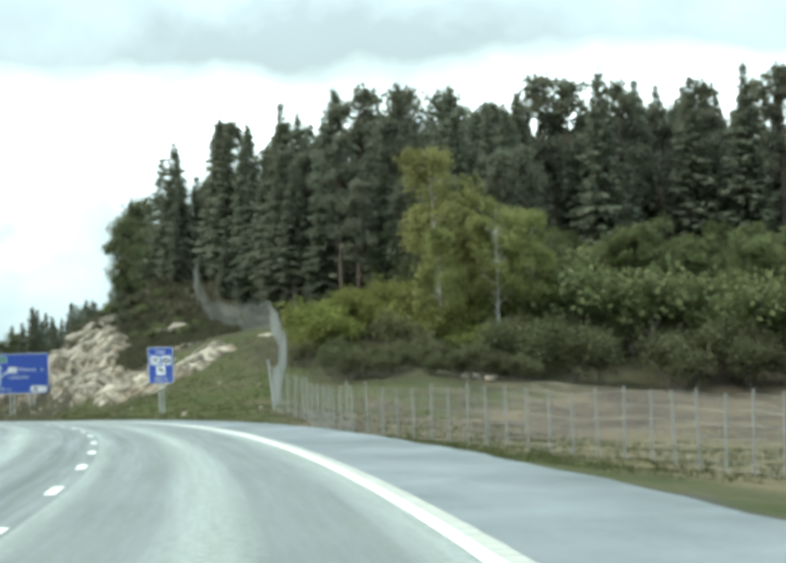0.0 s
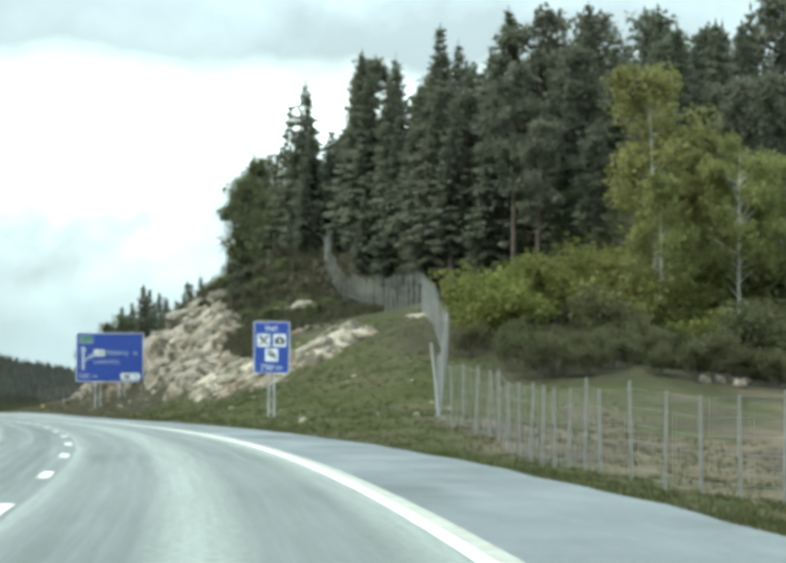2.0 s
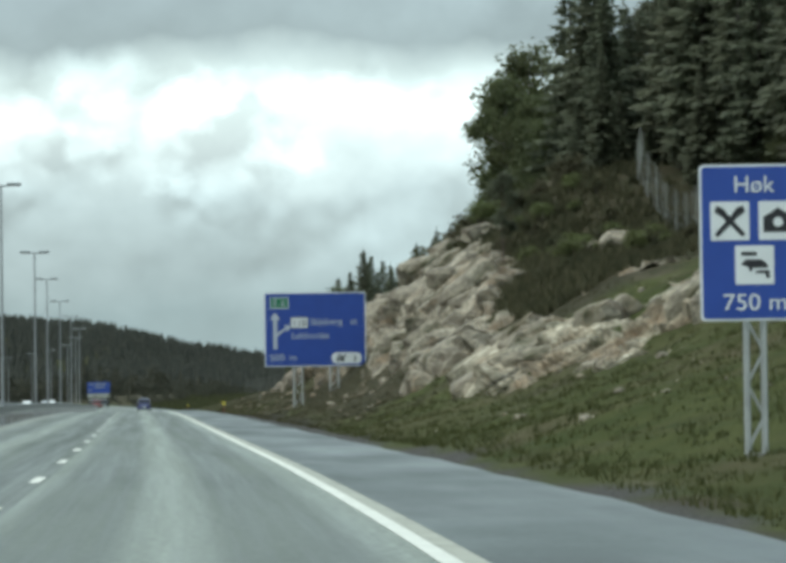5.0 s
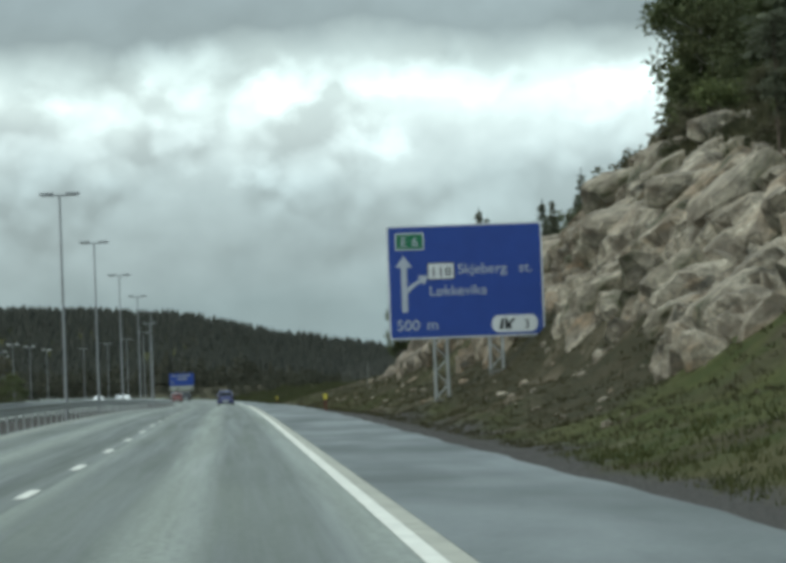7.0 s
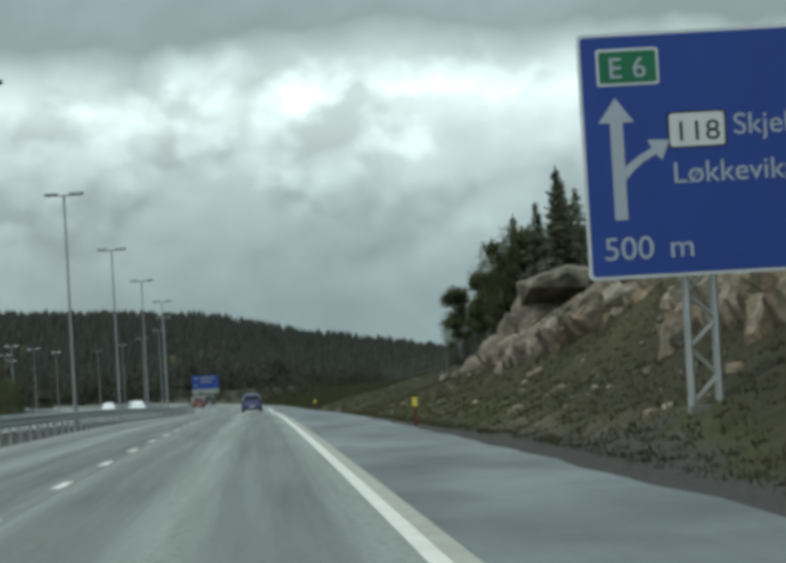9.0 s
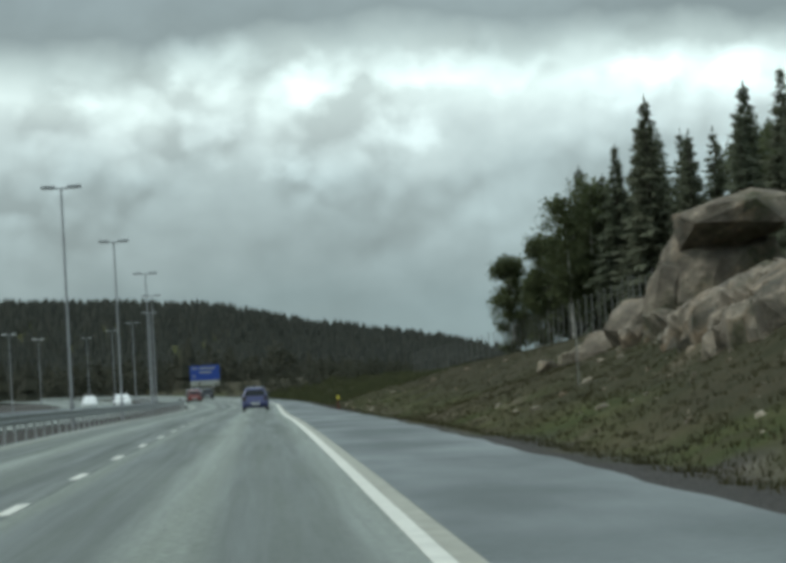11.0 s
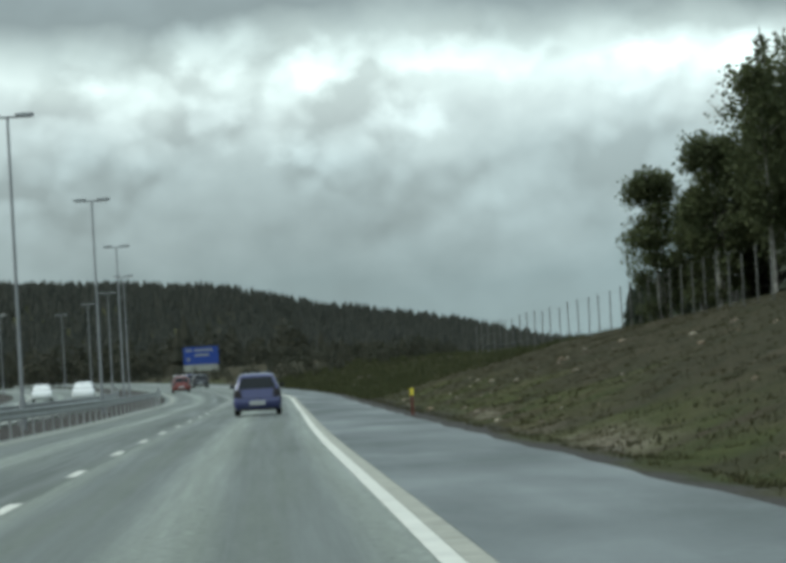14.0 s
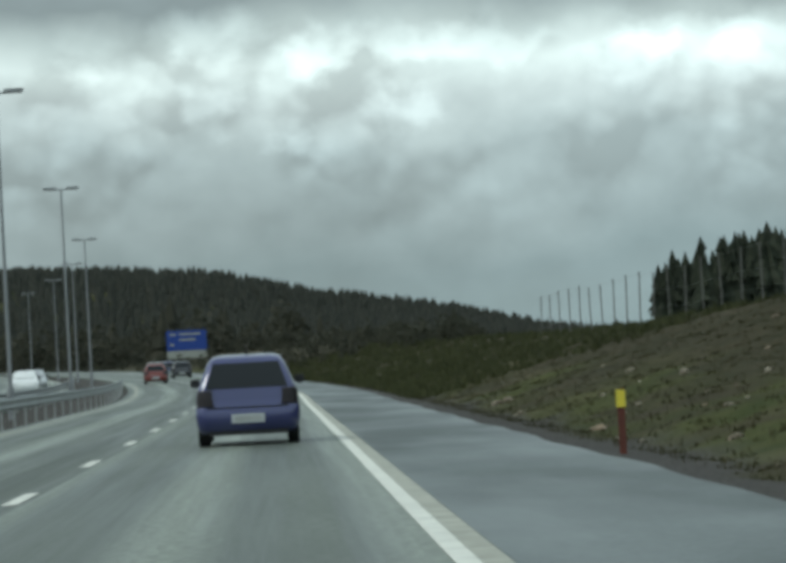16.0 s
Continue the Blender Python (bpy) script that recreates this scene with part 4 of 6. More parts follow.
def birch_meshes(seed, tall, spread, bare, leaf, bark, density=1.0, stems=1, size=0.23):
    rnd = random.Random(seed)
    trunk, crown, limbs = Shape(), Shape(), Shape()
    for s in range(stems):
        lean = Vector((rnd.uniform(-1, 1), rnd.uniform(-1, 1), 0)) * (0.05 if stems == 1 else 0.16) * tall
        base = Vector((rnd.uniform(-0.4, 0.4), rnd.uniform(-0.4, 0.4), -0.4)) if stems > 1 else Vector((0, 0, -0.5))
        t_h = tall * rnd.uniform(0.78, 1.0) if s else tall
        mid = base + Vector((0, 0, t_h * 0.5)) + lean * 0.4
        top = base + Vector((0, 0, t_h * 0.97)) + lean
        trunk.tube(base, mid, 0.008 * tall + 0.05, 0.006 * tall, 7)
        trunk.tube(mid, top, 0.006 * tall, 0.015, 6)
        for k in range(int((16 + 1.6 * tall) / (1 if stems == 1 else 1.4))):
            u = rnd.random() ** 0.9
            z = t_h * (bare + (1 - bare) * 0.97 * u)
            foot = mid.lerp(top, (z - t_h * 0.5) / (t_h * 0.47)) if z > t_h * 0.5 else base.lerp(mid, z / (t_h * 0.5))
            a = rnd.uniform(0, 6.283)
            r = spread * (0.35 + 0.65 * math.sin(math.pi * (0.12 + 0.86 * u))) * rnd.uniform(0.45, 1.1)
            end = foot + Vector((math.cos(a) * r, math.sin(a) * r, r * rnd.uniform(0.25, 0.9)))
            limbs.tube(foot, end, 0.035, 0.010, 4)
            cr = rnd.uniform(0.45, 0.8) * (0.5 + 0.08 * tall)
            leaf_cloud(crown, end, cr, cr * rnd.uniform(0.6, 1.0), int(165 * density), size, rnd, 0.1)
    return trunk.mesh("trunk", bark), crown.mesh("crown", leaf), limbs.mesh("limb", bark)


def bush_meshes(seed, tall, spread, leaf, density=1.0, size=0.22):
    rnd = random.Random(seed)
    stems, crown = Shape(), Shape()
    for k in range(9):
        a, r = rnd.uniform(0, 6.283), spread * rnd.uniform(0.15, 0.85)
        end = Vector((math.cos(a) * r, math.sin(a) * r, tall * rnd.uniform(0.35, 0.85)))
        stems.tube((0.15 * math.cos(a), 0.15 * math.sin(a), -0.3), end, 0.035, 0.012, 4)
        leaf_cloud(crown, end, spread * rnd.uniform(0.3, 0.5), tall * rnd.uniform(0.2, 0.34), int(120 * density), size, rnd, 0.2)
    return stems.mesh("stem", BARK), crown.mesh("crown", leaf)


SPRUCES = [spruce_meshes(11, 14.0, 2.3, 0.10), spruce_meshes(12, 16.0, 2.4, 0.30), spruce_meshes(13, 12.0, 2.1, 0.08), spruce_meshes(14, 15.0, 2.2, 0.42), spruce_meshes(15, 13.0, 1.9, 0.15, 0.72)]
PINES = [pine_meshes(21, 15.0, 2.3, 0.42), pine_meshes(22, 14.0, 2.6, 0.34), pine_meshes(23, 16.0, 2.1, 0.48), pine_meshes(24, 15.0, 2.0, 0.38)]
BIRCHES = [birch_meshes(31, 13.0, 2.5, 0.10, BIRCH, BIRCHBARK, 1.6), birch_meshes(32, 12.0, 2.3, 0.12, BIRCH, BIRCHBARK, 1.6), birch_meshes(33, 11.0, 2.4, 0.12, WILLOW, BIRCHBARK)]
THIN_BIRCH = [birch_meshes(34, 8.0, 1.7, 0.06, WILLOW, BIRCHBARK, 1.1, 3, 0.22), birch_meshes(35, 11.0, 1.6, 0.20, WILLOW, BIRCHBARK, 1.0, 1, 0.24)]
WILLOWS = [birch_meshes(41, 9.5, 2.6, 0.05, OSIER, BARK, 1.0, 4), birch_meshes(42, 8.0, 2.4, 0.04, OSIER, BARK, 1.0, 4)]
SHRUBS = [bush_meshes(51, 3.4, 1.9, SHRUB), bush_meshes(52, 2.6, 1.7, SHRUB), bush_meshes(53, 2.2, 1.5, OSIER), bush_meshes(54, 1.3, 0.9, BROWN, 0.6, 0.18), bush_meshes(55, 3.0, 1.9, SHADESHRUB, 1.2)]
BROWNS = [birch_meshes(61, 10.0, 2.0, 0.12, BROWN, BARK, 0.6, 2), birch_meshes(62, 9.0, 2.2, 0.1, WILLOW, BARK, 0.7, 2)]


def plant(name, meshes, x, y, scale, turn, label, category, group, sink=0.0):
    z = height(x, y) - sink
    ob = thing(name, Matrix.LocRotScale((x, y, z), Euler((0, 0, turn)), (scale,) * 3), label, category, group)
    for name, me in zip(("trunk" if category == "tree" else "stem", "crown", "limb"), meshes):
        p = new(name, me)
        p.parent = ob
        if name != "trunk":
            tagged(p, kind="stuff")
    return ob


LABELS = {"spruce": "tall dark green spruce in the mixed forest", "pine": "pine with bare reddish trunk and open dark crown", "birch": "birch with pale trunk and yellow-green spring leaves",
          "willow": "broad grey-green sallow with many stems", "shrub": "rounded leafy green shrub on the slope", "thin": "young birch with thin open foliage against the sky", "brown": "brown-green budding broadleaf tree by the road"}
KINDS = {"spruce": (SPRUCES, "spruce", "tree"), "pine": (PINES, "pine", "tree"), "birch": (BIRCHES, "birch", "tree"), "willow": (WILLOWS, "sallow", "tree"),
         "shrub": (SHRUBS, "shrub", "shrub"), "thin": (THIN_BIRCH, "young_birch", "tree"), "brown": (BROWNS, "broadleaf_tree", "tree")}
rt = random.Random(5)


def grow(kind, y, n, tall, group, which=None, base=None):
    """A tree of that height, n metres right of the road at y."""
    meshes, name, category = KINDS[kind]
    i = rt.randrange(len(meshes)) if which is None else which
    own = {"spruce": (14, 16, 12, 15, 13), "pine": (15, 14, 16, 15), "birch": (13, 12, 11), "willow": (9.5, 8), "shrub": (3.4, 2.6, 2.2, 1.3, 3.0), "thin": (8, 11), "brown": (10, 9)}[kind][i]
    x, yy, _ = beside(y, n)
    return plant(name, meshes[i], x, yy, tall / own, rt.uniform(0, 6.28), LABELS[kind], category, group)


def top_at(kind, y, n, z, group, which=None):
    """A tree whose top reaches the height z."""
    x, yy, _ = beside(y, n)
    return grow(kind, y, n, z - height(x, yy), group, which)


# landmarks along the first wooded hill
HILL, WOOD = "forest on the rocky hill", "wood beyond the cutting"
for kind, y, n, z, which in [("spruce", 264.8, 28, 26.9, 0), ("spruce", 256, 31, 27.1, 3), ("spruce", 321, 30.5, 30.5, 1), ("spruce", 324, 25, 27.5, 4), ("birch", 347, 24.0, 22.5, 2),
                             ("thin", 339, 22.6, 22.6, 1), ("thin", 340.5, 24.6, 25.2, 1), ("thin", 343, 23.2, 23.0, 1), ("spruce", 392, 30.6, 26.5, 0), ("spruce", 399, 32.5, 28.0, 4), ("spruce", 385, 33.0, 27.5, 0), ("spruce", 404, 31.6, 22.5, 2), ("spruce", 378, 36.0, 27.0, 4), ("spruce", 394, 35.5, 29.0, 0), ("spruce", 388, 29.2, 14.0, 2), ("thin", 338, 23.0, 19.5, 1), ("birch", 330, 24.2, 19.0, 2), ("birch", 335, 25.6, 21.0, 2), ("thin", 326, 24.0, 18.5, 1), ("birch", 341, 25.0, 20.0, 2), ("birch", 352, 26.5, 20.5, 2), ("spruce", 334, 28.0, 25.0, 4), ("pine", 279.5, 15.5, 11.6, 1), ("birch", 200.5, 31.6, 14.4, 0), ("birch", 201.5, 34.2, 13.4, 1), ("birch", 199.5, 27.6, 12.2, 1), ("birch", 203.8, 28.5, 17.7, 1), ("birch", 206, 29.8, 16.6, 0), ("birch", 207, 32, 15.0, 0), ("birch", 210, 35, 14.0, 1), ("birch", 208, 33.5, 13.5, 0), ("birch", 213, 30, 14.5, 2), ("birch", 209, 37.5, 12.0, 2)]:
    top_at(kind, y, n, z, HILL, which)
for k in range(13):
    top_at("willow", 208 + rt.uniform(-6, 10), 37 + k * 2.2, rt.uniform(11.2, 13.4), "sallows behind the field")
for k in range(16):
    top_at("willow", 226 + rt.uniform(-7, 8), 38 + k * 1.9, rt.uniform(12.4, 14.6), "sallows behind the field")
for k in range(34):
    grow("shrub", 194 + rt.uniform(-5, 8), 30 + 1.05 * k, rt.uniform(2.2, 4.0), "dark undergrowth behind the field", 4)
for k in range(14):
    grow("shrub", 203 + rt.uniform(-4, 6), 34 + 2.3 * k, rt.uniform(3.5, 5.5), "sallows behind the field", 2)
for k in range(44):
    y = 198 + rt.uniform(-2, 17)
    grow("shrub", y, 19.0 + 14 * rt.random(), rt.uniform(2.0, 3.4), "green shrubs below the forest", rt.choice((0, 1, 1)))
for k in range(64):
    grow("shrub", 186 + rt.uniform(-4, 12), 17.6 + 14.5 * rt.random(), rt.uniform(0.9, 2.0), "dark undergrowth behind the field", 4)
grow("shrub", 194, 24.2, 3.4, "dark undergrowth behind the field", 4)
# the skyline of the forest over the field
for k in range(22):
    top_at(("pine", "pine", "spruce")[k % 3], rt.uniform(236, 247), 38 + 2.0 * k, rt.uniform(23.6, 26.8), HILL)
for k in range(11):
    top_at(("spruce", "pine", "pine")[k % 3], rt.uniform(253, 266), 31.5 + 1.6 * k, rt.uniform(24.2, 27.6), HILL)
for kind, y, n, z, which in [("spruce", 259, 41.5, 27.5, 0), ("spruce", 231, 47.0, 26.0, 4), ("spruce", 301, 30.6, 28.4, 1), ("pine", 297, 33.0, 28.0, 0), ("spruce", 236, 60.0, 26.8, 0), ("pine", 238, 63.5, 26.5, 2), ("spruce", 237, 56.0, 26.0, 2)]:
    top_at(kind, y, n, z, HILL, which)
# the forest: rows deepening up the hill
spots = []
for k in range(2600):
    y = rt.uniform(212, 372)
    front = 24.5 + 4.5 * math.sin(y / 17.0) + (6 if y < 235 else 0) - (2.0 if 305 < y < 322 else 0) + (1.0 if y > 322 else 0) + (3.0 if y > 340 else 0)
    if 226 < y < 308:
        front = max(front, 27.0)
    if y >= 300:
        front = max(front, 24.8)
    n = front + 55 * rt.random() ** 1.8
    if all((y - a) ** 2 + (n - b) ** 2 > 4.8 for a, b in spots) and (y > 232 or 29 < n < 38):
        spots.append((y, n))
    if len(spots) >= 270:
        break
for y, n in spots:
    kind = rt.choices(("spruce", "pine", "birch"), (0.52, 0.48 if y < 318 and n > 27.5 else 0.0, 0.0))[0]
    grow(kind, y, n, rt.uniform(10.8, 15.8) * (0.74 if y > 340 else 1.08 if 245 < y < 335 else 1.02) - (2.0 if n > 42 else 1.0 if n > 36 else 0) - (2.0 if kind == "pine" else 0), HILL)
for k in range(30):
    y = rt.uniform(236, 345)
    grow("spruce", y, 24 + 4.5 * math.sin(y / 17.0) + (4 if y < 245 else 0) + 5 * rt.random() + (3 if y < 308 else 0), rt.uniform(2.5, 7.0), HILL, rt.choice((0, 2)))
for k in range(46):
    y = rt.uniform(222, 335)
    grow("brown", y, max(27.5, 24.5 + 4.5 * math.sin(y / 17.0) + 3) + 6 * rt.random(), rt.uniform(3.0, 6.5), HILL)
for k in range(130):
    y = rt.uniform(262, 345)
    grow("shrub", y, (15.0 if y > 295 else 15.5) + 7 * rt.random(), rt.uniform(0.7, 1.7) * (0.6 if y < 296 else 1.0), "brush above the rocks", rt.choice((2, 3, 3)))
# second wood
rt.seed(12)
for kind, y, n, z, which in [("thin", 540, 19.5, 9.9, 0), ("spruce", 513, 24.5, 15.8, 0), ("spruce", 508, 26.2, 16.6, 2), ("spruce", 516, 26.6, 17.6, 4), ("thin", 538, 20.9, 8.8, 0), ("thin", 535, 21.9, 11.2, 0), ("thin", 522, 22.0, 14.0, 1), ("thin", 524, 23.6, 15.2, 1), ("spruce", 524, 24.8, 14.5, 0), ("thin", 532, 25, 14.6, 1), ("thin", 534, 23.8, 12.6, 1), ("spruce", 530, 26.5, 14.0, 2), ("spruce", 521, 27.0, 15.9, 2), ("spruce", 529, 29, 16.4, 0), ("spruce", 533, 30, 18.2, 1), ("thin", 537, 22.5, 11.5, 1), ("spruce", 538, 25.5, 12.6, 2), ("spruce", 541, 24.0, 11.4, 0), ("spruce", 534, 27.5, 14.0, 2), ("spruce", 528, 25.5, 13.8, 0), ("birch", 536, 24.6, 12.8, 2)]:
    top_at(kind, y, n, z, WOOD, which)
spots = []
for k in range(900):
    y, n = rt.uniform(478, 545), 24.5 + 29 * rt.random() + (4 if k % 2 else 0)
    if all((y - a) ** 2 + (n - b) ** 2 > 7.5 for a, b in spots) and n > 23 + max(0, 505 - y) * 0.16:
        spots.append((y, n))
    if len(spots) >= 70:
        break
for y, n in spots:
    kind = rt.choices(("spruce", "birch"), (0.9, 0.1))[0]
    grow(kind, y, n, rt.uniform(11.2, 15.0), WOOD, rt.choice((0, 2, 4)) if kind == "spruce" else 2)
for k in range(24):
    grow("spruce", 374 + 4.2 * k, 25 + 9 * rt.random(), rt.uniform(7.5, 11.0), "spruces on the rock shelf", rt.choice((0, 2, 4)))


# ---- distance: woods on the far hill and the belt beyond the road ----
def cone_tree(sh, x, y, z, tall, r, rnd):
    turn, k = rnd.uniform(0, 6.28), 5
    for lo, hi, rr in ((0.0, 0.55, 1.0), (0.32, 0.82, 0.72), (0.6, 1.0, 0.45)):
        ring = [(x + math.cos(turn + 6.283 * i / k) * r * rr * rnd.uniform(0.7, 1.2), y + math.sin(turn + 6.283 * i / k) * r * rr * rnd.uniform(0.7, 1.2), z + tall * lo) for i in range(k)]
        sh.add(ring + [(x, y, z + tall * hi)], [(i, (i + 1) % k, k) for i in range(k)])


def ball_tree(sh, x, y, z, tall, r, rnd):
    for _ in range(100):
        d = Vector((rnd.gauss(0, 1), rnd.gauss(0, 1), rnd.gauss(0, 1))).normalized()
        p = Vector((x + d.x * r * rnd.uniform(0.3, 1), y + d.y * r * rnd.uniform(0.3, 1), z + tall * (0.55 + 0.45 * d.z * rnd.uniform(0.3, 1))))
        spray(sh, p, Vector((rnd.gauss(0, 1), rnd.gauss(0, 1), rnd.gauss(0, 1))), r * 0.30, r * 0.16, rnd)


def dense_spruces(count, xr, yr, tall, seed, label, rise=0.0, wide=0.15, blunt=0.9, on=height):
    """A stand of distant spruces with many ragged tiers each, in one mesh."""
    rnd = random.Random(seed)
    sh = Shape()
    for i in range(count):
        x, y, h = xr[0] + (xr[1] - xr[0]) * (i + rnd.random()) / count, rnd.uniform(*yr), rnd.uniform(*tall)
        h += min(8.0, rise * (x - xr[0]))
        z, k = on(x, y) - 0.5, 13
        for tier in range(11):
            u = tier / 11
            r = h * wide * (1 - u) ** blunt * rnd.uniform(0.85, 1.15) + 0.15
            lo, hi = h * (0.04 + 0.90 * u), h * min(1.0, 0.04 + 0.90 * u + 0.20)
            turn = rnd.uniform(0, 6.28)
            ring = []
            for j in range(k):
                rr = r * (rnd.uniform(0.8, 1.25) if j % 2 else rnd.uniform(0.35, 0.65))
                ring.append((x + math.cos(turn + 6.283 * j / k) * rr, y + math.sin(turn + 6.283 * j / k) * rr, z + lo + h * rnd.uniform(-0.03, 0.03)))
            sh.add(ring + [(x, y, z + hi)], [(j, (j + 1) % k, k) for j in range(k)])
    return tagged(part("spruce_stand", sh, SHADESPRUCE), label, "woods", kind="stuff")


def far_woods(name, count, xr, yr, tall, seed, mat, label, ball=0.0, keep=None):
    rnd = random.Random(seed)
    pts = [(rnd.uniform(*xr), rnd.uniform(*yr)) for _ in range(count)]
    pts = [p for p in pts if keep is None or keep(*p)]
    zs = ground_z(np.array([p[0] for p in pts]), np.array([p[1] for p in pts]))
    sh = Shape()
    for (x, y), z in zip(pts, zs):
        h = rnd.uniform(*tall)
        if rnd.random() < ball:
            ball_tree(sh, x, y, z - 0.4, h * 0.8, h * 0.32, rnd)
        else:
            cone_tree(sh, x, y, z - 0.5, h, h * 0.33, rnd)
    return tagged(part(name, sh, mat), label, "woods", kind="stuff")


far_woods("hill_woods", 11000, (-1150, -130), (1780, 2560), (7, 12), 71, HAZYWOOD, "dark spruce woods covering the distant hill", 0.1)
far_woods("hill_woods", 900, (-250, 400), (1500, 2300), (4, 6), 72, HAZYWOOD, "dark woods in the distance right of the hill", 0.1)


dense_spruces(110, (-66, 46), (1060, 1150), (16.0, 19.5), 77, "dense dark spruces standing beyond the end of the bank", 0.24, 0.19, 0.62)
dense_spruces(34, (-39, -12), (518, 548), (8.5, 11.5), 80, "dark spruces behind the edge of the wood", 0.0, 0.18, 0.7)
# the deep of the forest behind its front trees, closing and darkening the gaps
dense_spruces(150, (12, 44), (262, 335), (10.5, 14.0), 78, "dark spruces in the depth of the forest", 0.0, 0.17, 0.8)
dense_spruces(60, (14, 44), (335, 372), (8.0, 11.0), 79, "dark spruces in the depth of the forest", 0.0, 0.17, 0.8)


def off_road(lo, hi=1e9):
    def keep(x, y):
        n = x - float(road_x(min(y, 1020)))
        return lo < n < hi
    return keep


def left_of(limit):
    def keep(x, y):
        return x - float(road_x(min(y, 1020))) < limit
    return keep


far_woods("tree_belt", 1500, (-460, -60), (900, 1500), (7, 12), 73, BELT, "belt of brown and green broadleaf trees beyond the road", 0.75, lambda x, y: x < -75 - (y - 444) * 0.085)
far_woods("tree_belt", 1700, (-170, 60), (610, 790), (1.6, 3.4), 76, BELT, "low brown and green scrub beyond the end of the bank", 0.85, lambda x, y: off_road(14, 60)(x, y) and x < -56 - (y - 444) * 0.064)
far_woods("tree_belt", 1100, (-190, -60), (690, 1020), (1.2, 3.0), 70, BELT, "low dark scrub beside the far road", 0.85, off_road(6, 16))
far_woods("tree_belt", 900, (-130, 80), (610, 1050), (0.6, 1.7), 75, BELT, "low scrub on the open ground beyond the bank", 0.85, off_road(48, 160))
far_woods("tree_belt", 700, (-480, -120), (560, 900), (6, 10), 74, BELT, "brown budding trees beyond the oncoming carriageway", 0.8, left_of(-45))
for k in range(46):
    grow("brown", 380 + 11 * k + rt.uniform(-5, 5), -27 - 34 * rt.random(), rt.uniform(4, 9), "trees beyond the oncoming road")


# ---- fences ----
def fence(points, gap, tall, label, wires=7, wood=POSTWOOD, uprights=True):
    """A wildlife fence along (x, y) corners: each post its own piece, and the wires."""
    base = points[0]
    ob = thing("fence", Matrix.Translation((base[0], base[1], height(*base))), label, "fence")
    o = Vector((base[0], base[1], height(*base)))
    tops, rnd = [], random.Random(int(base[1]))
    post = Shape()
    post.tube((0, 0, -0.4), (0, 0, tall), 0.036, 0.032, 6)
    me = post.mesh("post", wood)
    for (x0, y0), (x1, y1) in zip(points, points[1:]):
        d = math.hypot(x1 - x0, y1 - y0)
        steps = max(1, round(d / gap))
        for k in range(steps):
            x, y = x0 + (x1 - x0) * k / steps, y0 + (y1 - y0) * k / steps
            p = new("post", me)
            p.parent = ob
            p.matrix_basis = Matrix.LocRotScale(Vector((x, y, height(x, y))) - o, Euler((rnd.uniform(-0.025, 0.025), rnd.uniform(-0.025, 0.025), 0)), (1, 1, rnd.uniform(0.95, 1.05)))
            tops.append(Vector((x, y, height(x, y))) - o)
    net = Shape()
    for a, b in zip(tops, tops[1:]):
        for k in range(wires):
            up = Vector((0, 0, 0.12 + (tall - 0.2) * (k / (wires - 1)) ** 1.3))
            net.tube(a + up, b + up, 0.0035, 0.0035, 3)
        span = (b - a).length
        for k in range(1, int(span / 0.3) if uprights else 0):
            p = a.lerp(b, k * 0.3 / span)
            net.tube(p + Vector((0, 0, 0.1)), p + Vector((0, 0, tall - 0.1)), 0.0022, 0.0022, 3)
    part("wire_netting", net, WIRE, ob, "galvanised wire netting")
    return ob


fence([(12.2, 64.0), (10.6, 84.0), (7.6, 103.0), (3.9, 124.0), (2.3, 148.0), (0.75, 162.0)], 2.8, 2.0, "long wildlife fence of grey wooden posts beside the dry field")
fence([(1.0, 162.3), (2.1, 198.0), (1.4, 232.0), (-3.2, 281.0), (-5.2, 294.5), (-4.5, 306.0)], 3.0, 2.15, "wildlife fence climbing the grassy slope to the forest")
fence([beside(440, 17.5)[:2], beside(465, 18.5)[:2], beside(503, 18.8)[:2], beside(525, 18.8)[:2], beside(550, 18.4)[:2], beside(580, 16.9)[:2], beside(620, 16.3)[:2]], 3.7, 2.3, "wildlife fence of slim grey posts along the top of the bank", 4, FARPOST, False)


def steel_brace():
    x, y = 0.85, 162.1
    ob = thing("fence_brace", Matrix.Translation((x, y, height(x, y))), "slim pale steel corner post leaning at the fence", "post")
    sh = Shape()
    sh.tube((0.25, 0, -0.3), (-0.05, 0, 2.5), 0.035, 0.035, 8)
    sh.box(0.1, 0.4, -0.15, 0.15, -0.2, 0.03)
    part("pole", sh, STEEL, ob)


steel_brace()


